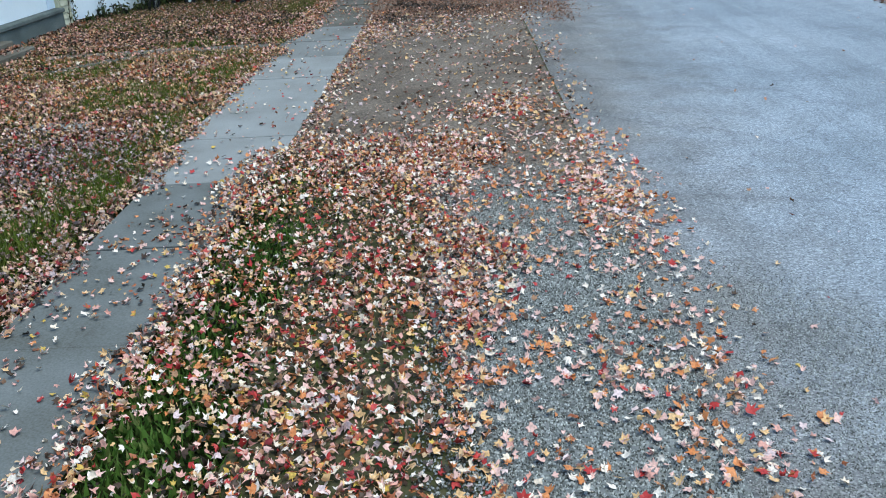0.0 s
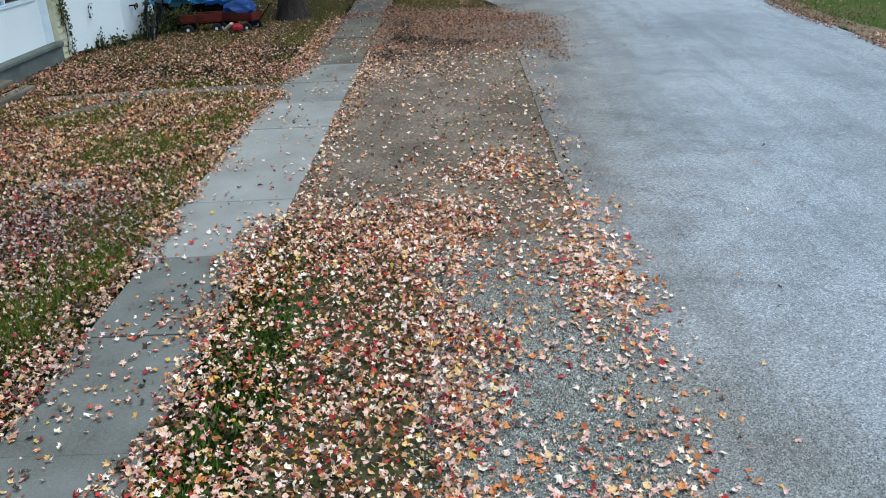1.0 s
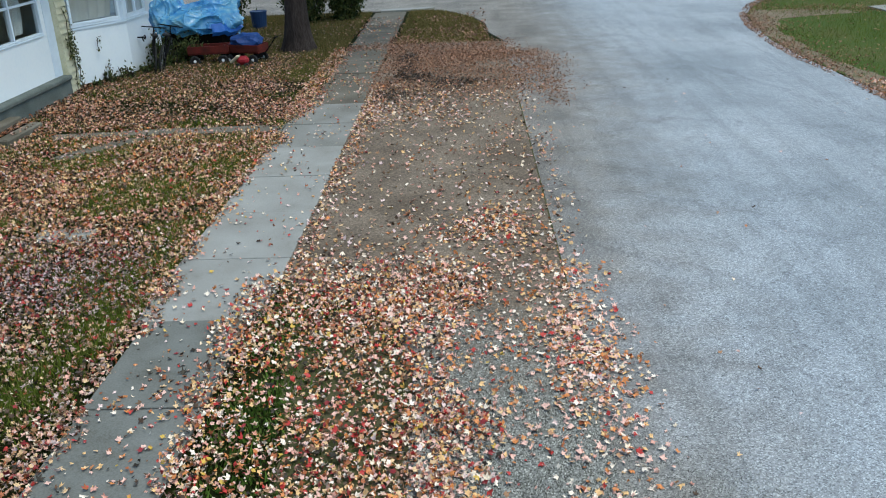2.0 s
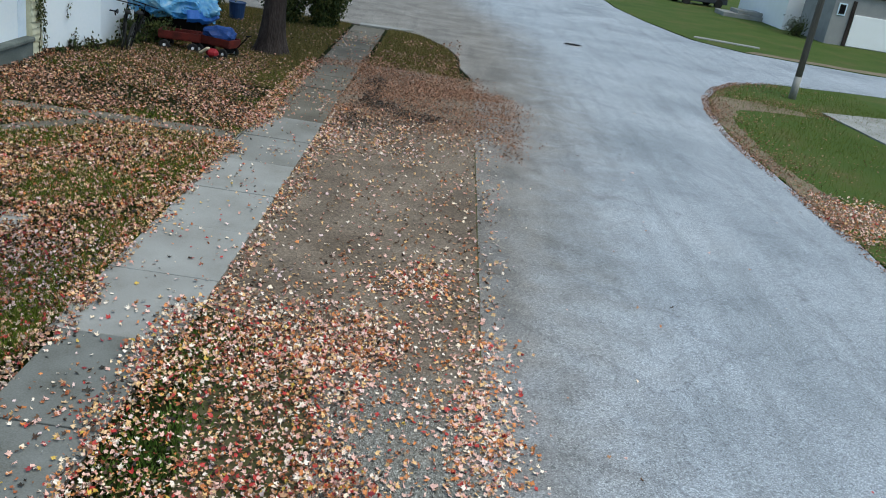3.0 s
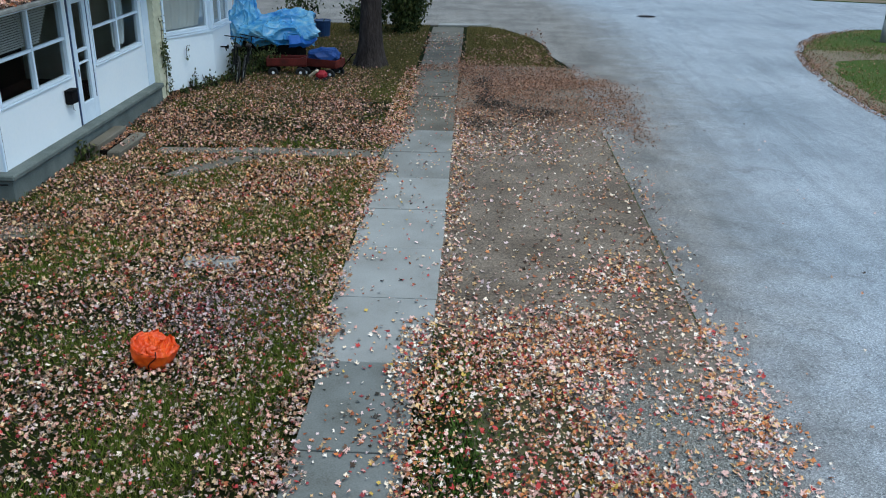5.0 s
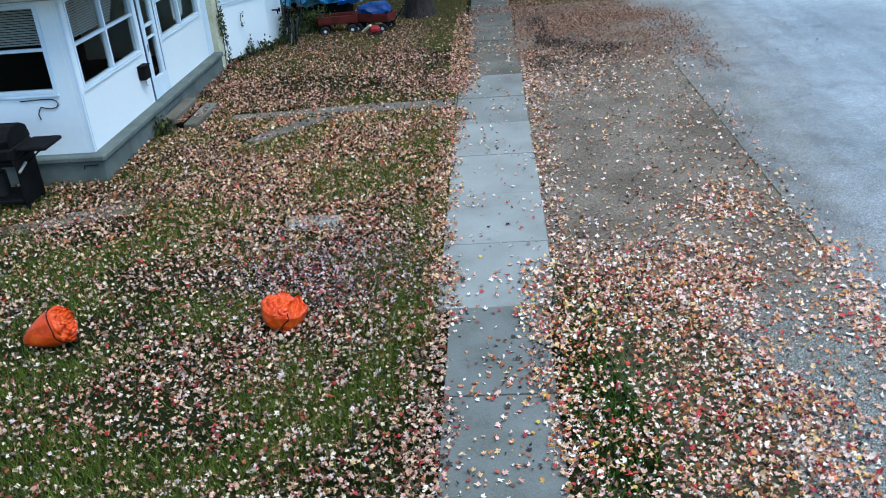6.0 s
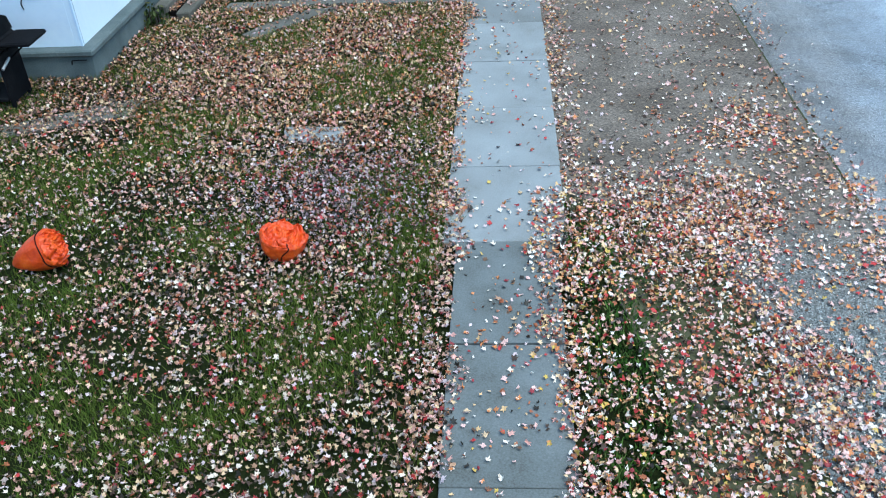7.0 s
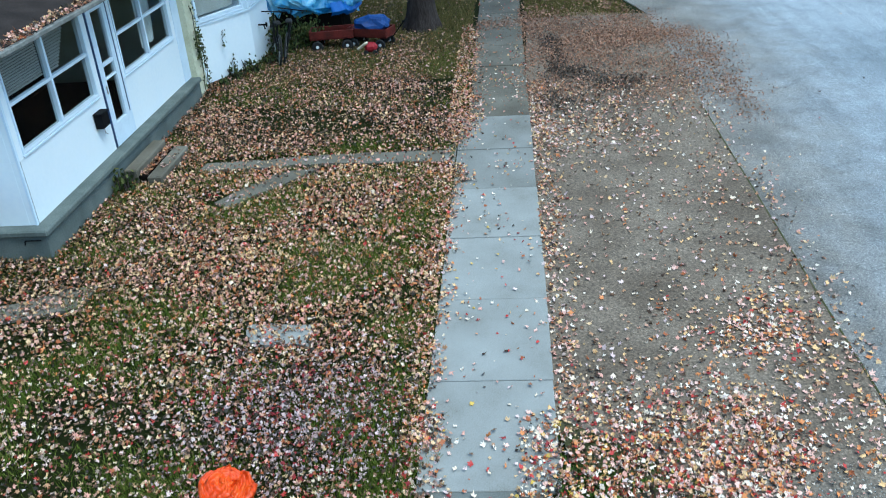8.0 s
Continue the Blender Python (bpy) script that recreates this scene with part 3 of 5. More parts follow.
litter("strip_leaves", (-0.6, 2.3, -10, 0.35), 1520,
       lambda x, y: np.where(x < 0.02, np.where(SW_E(x, y), 0.75 - 0.4 * ramp_to(-x, 0.1, 0.45), 0), np.clip(0.45 + 0.5 * mottle(x, y, 1.6, 41) - 0.68 * GREENP(x, y), 0.1, 1)) * np.clip((1.75 + 0.55 * mottle(x, y, 2.6, 46) - x) / 0.35, 0.05, 1) * ramp_to(y, -10, -6.8) * ramp_to(-y + 1.1 * mottle(x, y, 1.5, 45) - 0.3 * ramp_to(x, 0.4, 0.8) * ramp_to(-x, -1.7, -1.3), 0.25, 1.6),
       0.033, 0.5, (0.0, 0.05), M_LEAF_STRIP, 43, "thick drift of pale maple leaves on the grass strip")
litter("strip_orange_leaves", (-0.1, 2.0, -12, -0.1), 260, lambda x, y: mottle(x, y, 2.0, 47) ** 2, 0.035, 0.45, (0.005, 0.05), M_LEAF_ORANGE, 49, "orange maple leaves on the grass strip")
litter("driveway_leaves", (0.0, 3.5, -0.6, 9.5), 800,
       lambda x, y: np.clip(0.055 + 0.22 * mottle(x, y, 1.2, 51) * mottle(x, y, 3.2, 52) + 0.12 * blob(x, y, 2.15, 0.75, 0.5, 0.75) + 0.2 * blob(x, y, 2.75, 0.4, 0.45, 1.8) + 0.25 * blob(x, y, 1.5, -0.9, 0.5, 0.6) + 0.3 * blob(x, y, 0.25, -0.3, 0.4, 0.3) + 0.35 * blob(x, y, 0.6, 6.9, 0.7, 0.9) + 0.5 * blob(x, y, 0.10, 3, 0.2, 6) + 0.5 * blob(x, y, 0.14, 9, 0.2, 2.2) + 0.06 * np.clip((y - 6) / 3, 0, 1), 0, 1)
       * np.clip((3.6 - x) / 0.6, 0, 1), 0.040, 0.4, (-0.002, 0.015), M_LEAF_DRIVE, 53, "scattered pale and tan maple leaves on packed dirt")
litter("orange_leaves", (0.9, 3.0, -2.0, 2.2), 1250, lambda x, y: (0.75 * blob(x, y, 2.15, 0.75, 0.5, 0.6) + 0.8 * blob(x, y, 1.55, -1.15, 0.45, 0.6)) * (0.4 + 0.6 * mottle(x, y, 3.0, 58)), 0.038, 0.4, (0.0, 0.02), M_LEAF_ORANGE, 57, "bright orange maple leaves drifted on packed dirt")
litter("strip_crumbs", (0.02, 1.8, -10, -0.3), 250, lambda x, y: np.clip(0.6 - 0.6 * GREENP(x, y), 0, 1), 0.024, 0.5, (-0.01, 0.02), M_CRUMB, 141, "crumbled brown leaf litter on the grass strip")
litter("lawn_crumbs", (-8.8, -1.24, -7.5, 6.2), 200, lambda x, y: (0.15 + 0.6 * CLUMP(x, y)) * (1 - paths(x, y)), 0.024, 0.5, (-0.01, 0.03), M_CRUMB, 143, "crumbled brown leaf litter in the lawn")
litter("gravel_leaves", (1.7, 3.7, -7, -0.3), 1000,
       lambda x, y: np.clip(0.055 + 0.24 * mottle(x, y, 1.5, 61) * mottle(x, y, 4, 62) + 0.85 * blob(x, y, 2.95, -2.35, 0.32, 1.1) + 0.3 * blob(x, y, 2.9, -5.5, 0.35, 1.4) + 0.12 * blob(x, y, 2.2, -0.9, 0.9, 0.7) + 0.4 * blob(x, y, 1.7, -4, 0.2, 9), 0, 1) * np.clip((3.6 - x) / 0.45, 0, 1),
       0.038, 0.4, (0.002, 0.02), M_LEAF_ORANGE, 63, "orange and pale maple leaves scattered on the gravel")
litter("road_leaves", (3.2, 9.5, -12, 14), 4.0, lambda x, y: np.clip(0.08 + 0.9 * np.exp(-(x - 3.2) / 0.7), 0, 1), 0.035, 0.35, (0.0, 0.01), M_LEAF_STRIP, 71, "few stray maple leaves on the street")
litter("sidewalk_leaves", (-1.2, -0.02, -12, 20), 200, lambda x, y: np.where(y < -0.6, 0.75, 0.42) * (0.1 + mottle(x, y, 3.5, 81) ** 2), 0.036, 0.35, (0.018, 0.03), M_LEAF_STRIP, 83, "stray maple leaves on the concrete sidewalk")
FAR_E = lambda y: 3.3 + 1.0 * blob(0 * y, y, 0, 10.5, 1, 3.0) + 0.2 * np.sin(1.7 * y)
FARK = lambda x, y: np.clip(0.9 * mottle(x, y, 1.6, 91) + 0.1, 0, 1) * np.clip((15.5 - y) / 2.5, 0, 1) * np.clip((y - 7.0) / 5.5, 0, 1) ** 1.3 * np.where(x < -0.05, 0.12, 1) * np.clip((FAR_E(y) - x) / 0.9, 0, 1)
litter("far_leaves", (-1.1, 4.6, 7.0, 16), 1500, FARK, 0.030, 0.4, (0.0, 0.03), M_LEAF_RUST, 93, "rusty brown trampled maple leaves at the corner")
litter("far_crumbs", (-0.2, 5.0, 6.5, 15.5), 450, lambda x, y: np.clip(0.25 + 0.9 * mottle(x, y, 1.3, 191), 0, 1) * np.clip((y - 6.5) / 3.0, 0, 1) * np.clip((15.5 - y) / 2, 0, 1) * np.clip((FAR_E(y) + 0.35 - x) / 1.0, 0, 1), 0.027, 0.4, (-0.002, 0.012), M_LEAF_RUST, 193, "trampled brown leaf crumbs at the corner")
litter("damp_crumbs", (0.1, 2.9, 7.0, 13.3), 2200, lambda x, y: np.clip(1.1 * blob(x, y, 0.58, 12.4, 0.16, 0.45) + 0.9 * blob(x, y, 0.64, 11.0, 0.17, 1.0) + 1.0 * blob(x, y, 1.0, 9.9, 0.5, 0.5) + 0.6 * blob(x, y, 1.75, 9.3, 0.6, 0.35) + 0.5 * blob(x, y, 0.7, 8.4, 0.6, 0.7), 0, 1) * (0.25 + 0.75 * mottle(x, y, 2.4, 195)), 0.034, 0.25, (0.0, 0.016), M_DAMP, 197, "dark damp leaf crumbs on packed dirt")
SW_EDGE = lambda y: np.interp(y, [-1.0, 0, 2, 4, 4.6, 5.1, 5.5, 5.75, 6.25, 6.6, 7.2, 8, 20], [-1.0, -1.13, -1.12, -1.1, -1.02, -0.98, -1.12, -1.4, -1.4, -0.96, -0.92, -1.0, -1.02]) + 0.05 * np.sin(5.3 * y) + 0.04 * np.sin(11.7 * y + 1)
litter("edge_leaves", (-1.42, -0.75, -1.0, 14), 900, lambda x, y: np.clip((SW_EDGE(y) + 0.07 - x) / 0.18, 0, 1) * np.where(y > 7.6, 0.75, 0.9), 0.036, 0.4, (0.012, 0.05), M_LEAF_FIELD, 301, "tan and pink leaves drifted over the sidewalk edge")
litter("crossing_leaves", (-1.1, 0.0, 13.0, 15.2), 700, lambda x, y: blob(0 * x, y, 0, 14.1, 1, 0.6) * mottle(x, y, 2.5, 305), 0.03, 0.3, (0.016, 0.03), M_LEAF_RUST, 307, "rusty leaves trampled across the sidewalk")
litter("kerbside_crumbs", (3.0, 4.4, 6.0, 13.5), 700, lambda x, y: np.clip(1.3 * blob(x, y, 3.6, 9.5, 0.32, 3.2) * mottle(x, y, 1.6, 309) - 0.05, 0, 1), 0.026, 0.3, (0.0, 0.01), M_LEAF_RUST, 311, "trampled rusty leaf crumbs along the street edge")
litter("corner_leaves", (-0.1, 2.6, 14, 21.5), 200, lambda x, y: np.clip(0.9 * mottle(x, y, 1.5, 95) * (21 - y) / 5, 0, 1), 0.055, 0.4, (0.0, 0.05), M_LEAF_RUST, 97, "rusty leaves caught in the corner grass")
VERGE = lambda y: np.interp(y, [3, 7, 10.7, 13.2, 15.6, 17.8, 19.9, 21.7, 23.1, 24], [9.6, 9.57, 9.44, 9.52, 9.82, 10.27, 11.15, 12.3, 14.0, 17.5])
VBAND = lambda x, y: np.abs((y - 19.0) + (x - 11.0) * 0.32)
litter("verge_leaves", (9.2, 16.0, 3, 23), 620, lambda x, y: np.where(x > VERGE(y) - 0.25, np.exp(-np.maximum(x - VERGE(y), 0) / 0.4) + 0.55 * np.exp(-(VBAND(x, y) / 0.7) ** 2) + 0.02, 0.0) * (0.3 + 0.7 * mottle(x, y, 2.0, 98)), 0.034, 0.4, (0.0, 0.03), M_LEAF_RUST, 99,
       "brown leaves caught along the edge of the corner lawn")


def pebbles(name, region, per, keep, size, seed, material, label):
    """Loose stones, each a squashed eight-sided lump half sunk in the ground."""
    x, y = scatter(*region, per, keep, seed)
    n = len(x)
    r = np.random.default_rng(seed + 3)
    a = r.uniform(0, 6.283, n)
    s1, s2, h = size * r.uniform(0.5, 1.4, n), size * r.uniform(0.4, 1.0, n), size * r.uniform(0.25, 0.6, n)
    v = np.zeros((n, 6, 3))
    for i in range(5):
        t = 6.283 * i / 5
        u, w = np.cos(t) * s1 * r.uniform(0.8, 1.2, n), np.sin(t) * s2 * r.uniform(0.8, 1.2, n)
        v[:, i] = np.stack([x + u * np.cos(a) - w * np.sin(a), y + u * np.sin(a) + w * np.cos(a), np.full(n, -0.004)], -1)
    v[:, 5] = np.stack([x + r.normal(0, 0.2, n) * s2, y + r.normal(0, 0.2, n) * s2, 0.002 + h], -1)
    tri = np.array([[i, (i + 1) % 5, 5] for i in range(5)])
    loops = (tri[None] + (np.arange(n) * 6)[:, None, None]).ravel()
    return tagged(raw_mesh(name, v.reshape(-1, 3), loops, np.full(n * 5, 3), material), label, "gravel", kind="stuff")


pebbles("gravel", (1.35, 4.8, -6.6, -0.6), 8000, lambda x, y: np.clip((-1.2 - y) / 2.4, 0, 1) * np.clip((3.2 + 1.6 * ramp_to(-y, 3.0, 5.0) - x) / 0.6, 0, 1) * np.clip((x - 1.45) / 0.35, 0, 1), 0.0078, 171, M_PEBBLE, "loose grey gravel stones beside the street")

# ---- grass ----
def grass(name, region, per, keep, h, seed, label, material=M_GRASS, wide=1.0):
    x, y = scatter(*region, per, keep, seed)
    n = len(x)
    rng = np.random.default_rng(seed + 5)
    a, w, hh = rng.uniform(0, 6.283, n), wide * rng.uniform(0.003, 0.006, n), h * rng.uniform(0.5, 1.3, n)
    lean, la = rng.uniform(0.1, 0.9, n) * hh, rng.uniform(0, 6.283, n)
    v = np.zeros((n, 3, 3))
    v[:, 0] = np.stack([x - w * np.cos(a), y - w * np.sin(a), np.full(n, -0.03)], -1)
    v[:, 1] = np.stack([x + w * np.cos(a), y + w * np.sin(a), np.full(n, -0.03)], -1)
    v[:, 2] = np.stack([x + lean * np.cos(la), y + lean * np.sin(la), hh - 0.03], -1)
    return tagged(raw_mesh(name, v.reshape(-1, 3), np.arange(3 * n), np.full(n, 3), material), label, "grass", kind="stuff")


GRASSY = lambda x, y: np.clip(1.5 * (1 - CLUMP(x, y)) * mottle(x, y, 2.6, 101) - 0.12, 0.05, 1)
grass("lawn_grass", (-8.5, -1.24, -7, 6.4), 4500, lambda x, y: GRASSY(x, y) * (1 - paths(x, y)) * (0.45 + 0.55 * ramp_to(x, -4.5, -2.5)), 0.10, 103, "short green lawn grass between fallen leaves", M_GRASS, 1.25)
grass("strip_grass", (-0.05, 1.3, -7, -0.6), 4200, lambda x, y: np.clip(2.2 * mottle(x, y, 3.4, 108) * mottle(x, y, 1.6, 110) - 0.75, 0, 1) * np.clip(1.1 - 0.75 * x, 0.1, 1) + 0.85 * GREENP(x, y) * (0.35 + 0.65 * mottle(x, y, 4.0, 112)), 0.065, 107, "lush green grass and weeds beside the sidewalk", M_LUSH, 3.4)
grass("edge_grass", (-1.36, -0.95, -1.5, 14), 1500, lambda x, y: np.clip((SW_EDGE(y) - 0.02 - x) / 0.1, 0, 1) * mottle(x, y, 3.0, 118), 0.09, 119, "grass creeping over the sidewalk edge")
grass("yard_grass", (-6.3, -1.1, 6.3, 14), 1600, lambda x, y: np.clip(1.6 * mottle(x, y, 1.4, 113) - 0.5, 0, 1) * (1 - paths(x, y)), 0.085, 115, "green grass tufts among the yard leaves")
grass("verge_grass", (9.5, 17, 5, 24), 330, lambda x, y: np.where(x > VERGE(y) + 0.1, 1, 0) * (0.3 + 0.7 * mottle(x, y, 0.8, 15)), 0.13, 111, "mown green grass of the corner lawn")
grass("far_grass", (-6, 2.7, 10, 21.6), 1900, lambda x, y: np.where((x > -1.2) & (x < 0.1), 0, 1) * np.where((x > 0) & ((y < 14.5) | (x > np.interp(y, [14, 16.2, 17.8, 19.6, 21.2, 21.9], [2.7, 2.5, 2.45, 2.1, 1.3, 0.4]))), 0, 1), 0.10, 109, "green and straw-coloured grass by the corner", M_STRAW)


# ---- house ----
def window(parent, a, b, z0, z1, cols, rows, depth=0.1, fw=0.06, name="window", label="", glazing=None):
    """A framed window between two ground places (outside to the right of a to b): frame, sill, mullions and a pane in each opening."""
    a, b = Vector((*a, 0)), Vector((*b, 0))
    u = (b - a).normalized()
    n = Vector((u.y, -u.x, 0))
    m = Matrix(((u.x, n.x, 0, a.x), (u.y, n.y, 0, a.y), (0, 0, 1, 0), (0, 0, 0, 1)))
    w = (b - a).length
    bm = bmesh.new()
    for lo, hi in (((0, -depth, z0), (fw, 0.02, z1)), ((w - fw, -depth, z0), (w, 0.02, z1)), ((fw, -depth, z1 - fw), (w - fw, 0.02, z1)), ((fw, -depth, z0), (w - fw, 0.02, z0 + fw))):
        box(bm, lo, hi, 0.005, m)
    win = part(name, bm, M_TRIM, parent, label)
    part("sill", box(bmesh.new(), (-0.01, -depth * 0.5, z0 - 0.038), (w + 0.01, 0.024, z0 - 0.002), 0.006, m), M_TRIM, win)
    cx, cz = [0, *cols, 1], [0, *rows, 1]
    X = lambda f: fw + (w - 2 * fw) * f
    Z = lambda f: z0 + fw + (z1 - z0 - 2 * fw) * f
    for f in cols:
        part("mullion", box(bmesh.new(), (X(f) - 0.028, -depth * 0.8, Z(0)), (X(f) + 0.028, 0.01, Z(1)), 0.004, m), M_TRIM, win)
    for i in range(len(cx) - 1):
        for f in rows:
            part("rail", box(bmesh.new(), (X(cx[i]) + 0.028 * (i > 0), -depth * 0.7, Z(f) - 0.022), (X(cx[i + 1]) - 0.028 * (i < len(cols)), 0.004, Z(f) + 0.022), 0.004, m), M_TRIM, win)
        for j in range(len(cz) - 1):
            p = part("pane", box(bmesh.new(), (X(cx[i]) + 0.002, -depth * 0.5, Z(cz[j]) + 0.002), (X(cx[i + 1]) - 0.002, -depth * 0.5 + 0.006, Z(cz[j + 1]) - 0.002), 0, m), glazing or M_GLASS, win)
            p.visible_shadow = False
    return win, m


def blind(win, m, u0, u1, z0, z1, n, cut=0.0):
    """Slats tipped to the sky behind the pane; cut pulls the low ends back so that the blind hangs askew."""
    for i in range(n):
        f = (i + 0.5) / n
        z, e = z0 + (z1 - z0) * f, u1 - cut * (1 - f)
        bm = bmesh.new()
        h = (z1 - z0) / n * 0.32
        lo, hi = [], []
        for d in (0.0, 0.002):
            lo += [bm.verts.new(m @ Vector(c)) for c in ((u0, -0.072 - d, z - h), (e, -0.072 - d, z - h), (e, -0.072 - d - h * 1.3, z + h), (u0, -0.072 - d - h * 1.3, z + h))]
        bm.faces.new(lo[:4]), bm.faces.new(lo[7:3:-1])
        for a in range(4):
            bm.faces.new((lo[a], lo[a + 4], lo[(a + 1) % 4 + 4], lo[(a + 1) % 4]))
        part("blind_slat", bm, M_BLIND, win)


def curtain(win, m, u0, u1, z0, z1, folds, sweep=0.0):
    bm = bmesh.new()
    k = folds * 6
    cols = []
    for i in range(k + 1):
        f = i / k
        y = -0.2 + 0.03 * math.sin(f * folds * 6.283)
        cols.append([bm.verts.new(m @ Vector((u0 + (u1 - u0) * f + sweep * (1 - s) * s * 2 * f, y, z0 + (z1 - z0) * s))) for s in (0, 0.33, 0.66, 1)])
    for i in range(k):
        for j in range(3):
            bm.faces.new((cols[i][j], cols[i + 1][j], cols[i + 1][j + 1], cols[i][j + 1]))
    smooth(part("curtain", bm, M_CURTAIN, win))


house = thing("house", (-6.6, 6.2, 0), "white porch house on a grey painted foundation with cream clapboard corner", "house")
WX, Y0, Y1, ZF, ZS, ZH = -6.57, 2.97, 9.42, 0.425, 1.35, 2.64
bm = bx((-9.4, 2.84, -0.2), (-6.42, Y1, 0.33), 0.01)
part("foundation", bm, M_FOUND, house, "grey painted concrete foundation")
bm = bx((-9.4, 2.79, 0.333), (-6.37, Y1 + 0.01, ZF), 0.02)
part("foundation_ledge", bm, M_FOUND, house, "worn grey concrete ledge")
for lo, hi in (((WX - 0.1, Y0, ZF), (WX, 5.66, ZS - 0.042)), ((WX - 0.1, 6.5, ZF), (WX, Y1, ZS - 0.042)), ((-9.4, Y0, ZF), (WX - 0.1, Y0 + 0.1, ZS - 0.042))):
    part("wall_panel", bx(lo, hi, 0.004), M_WHITE, house, "smooth white painted panel")
for lo, hi in (((WX - 0.1, Y0, ZS - 0.042), (WX, 3.13, ZH)), ((WX - 0.1, 5.5, ZS - 0.042), (WX, 5.66, ZH)), ((WX - 0.1, 6.5, ZS - 0.042), (WX, 6.56, ZH)), ((WX - 0.1, 8.9, ZS - 0.042), (WX, Y1, ZH)),
               ((WX - 0.32, Y0, ZS - 0.042), (WX - 0.1, Y0 + 0.1, ZH)), ((-9.4, Y0, ZS - 0.042), (-9.15, Y0 + 0.1, ZH))):
    part("post", bx(lo, hi, 0.004), M_WHITE, house)
part("header", bx((WX - 0.1, Y0, ZH), (WX, Y1, 2.78), 0.004), M_WHITE, house)
part("header", bx((-9.4, Y0, ZH), (WX - 0.1, Y0 + 0.1, 2.78), 0.004), M_WHITE, house)
part("corner_trim", bx((WX - 0.02, Y0 - 0.012, ZF + 0.003), (WX + 0.012, Y0 + 0.03, ZH), 0.003), M_TRIM, house)
part("corner_seam", bx((WX + 0.001, Y0 + 0.033, ZF + 0.003), (WX + 0.006, Y0 + 0.045, ZS - 0.05)), M_UNLIT, house, "dark open seam between wall panels")
part("corner_trim", bx((WX + 0.002, 9.07, ZF + 0.003), (WX + 0.014, Y1 - 0.003, ZH), 0.003), M_TRIM, house)
win, m = window(house, (WX, 3.13), (WX, 5.5), ZS, ZH, [0.5], [0.5], fw=0.035)
blind(win, m, 0.06, 1.14, 2.06, 2.60, 15)
blind(win, m, 1.24, 2.05, 2.04, 2.60, 14, cut=0.45)
win, m = window(house, (WX, 6.56), (WX, 8.9), ZS, ZH, [0.5], [0.5], fw=0.035)
curtain(win, m, 1.36, 1.95, 1.43, 2.58, 3, 0.2)
win, m = window(house, (-9.15, Y0), (-6.89, Y0), ZS, ZH, [], [0.5])
blind(win, m, 0.08, 2.18, 2.05, 2.58, 15)
# porch door
bm = bmesh.new()
for lo, hi in (((WX - 0.06, 5.72, ZF + 0.01), (WX + 0.015, 5.865, ZH - 0.02)), ((WX - 0.06, 6.275, ZF + 0.01), (WX + 0.015, 6.40, ZH - 0.02)),
               ((WX - 0.06, 5.865, ZH - 0.13), (WX + 0.015, 6.275, ZH - 0.02)), ((WX - 0.06, 5.865, ZF + 0.01), (WX + 0.015, 6.275, 0.79)),
               ((WX - 0.05, 5.865, 1.675), (WX + 0.01, 6.275, 1.73)), ((WX - 0.05, 5.865, 1.47), (WX + 0.01, 6.275, 1.50))):
    box(bm, lo, hi, 0.006)
door = part("door", bm, M_TRIM, house, "white storm door with three dark panes")
for z0, z1 in ((0.792, 1.468), (1.502, 1.673), (1.732, ZH - 0.132)):
    part("pane", bx((WX - 0.03, 5.867, z0), (WX - 0.024, 6.273, z1)), M_GLASS, door).visible_shadow = False
# Navy strips stand in for the dark gaps either side of the door.
part("door_gap_strip", bx((WX - 0.03, 5.664, ZF + 0.02), (WX + 0.006, 5.716, ZH)), M_NAVY, door)
part("door_gap_strip", bx((WX - 0.03, 6.404, 0.80), (WX + 0.006, 6.45, ZH)), M_NAVY, door)
bm = tube(bmesh.new(), (WX + 0.05, 5.735, 1.3), (WX + 0.05, 5.735, 1.42), 0.012)
part("handle", bm, M_METAL, door)
part("door_stop", bx((WX - 0.06, 6.452, ZF + 0.01), (WX + 0.01, 6.498, ZH), 0.004), M_TRIM, door)
part("door_stop", bx((WX - 0.06, 6.402, ZF + 0.01), (WX + 0.01, 6.45, 0.798), 0.004), M_TRIM, door)
# porch interior, near-black in place of the shade indoors
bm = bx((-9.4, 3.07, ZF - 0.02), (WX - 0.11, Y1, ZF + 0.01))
part("porch_floor", bm, M_UNLIT, house)
part("inner_wall", bx((-9.5, 3.0, -0.2), (-9.4, Y1, 3.2)), M_UNLIT, house)
part("porch_ceiling", bx((-9.4, 3.07, 2.785), (WX - 0.1, Y1, 2.8)), M_UNLIT, house)
# porch roof: low slope with a hipped end
bm = bmesh.new()
o = [(-6.22, 2.62, 2.80), (-6.22, 9.6, 2.80), (-9.5, 9.6, 3.52), (-9.5, 4.6, 3.52), (-9.5, 2.62, 2.80)]
tv = [bm.verts.new(p) for p in o]
bv = [bm.verts.new((x, y, z - 0.06)) for x, y, z in o]
for q in ((0, 1, 2, 3), (0, 3, 4)):
    bm.faces.new([tv[i] for i in q])
    bm.faces.new([bv[i] for i in reversed(q)])
for i in range(5):
    bm.faces.new((tv[i], bv[i], bv[(i + 1) % 5], tv[(i + 1) % 5]))
bmesh.ops.recalc_face_normals(bm, faces=bm.faces)
roof = part("porch_roof", bm, M_ROOF, house, "dark brown shingle porch roof")
part("gutter", bx((-6.21, 2.6, 2.735), (-6.13, 9.6, 2.80), 0.012), M_GUTTER, house, "weathered grey gutter full of leaves")
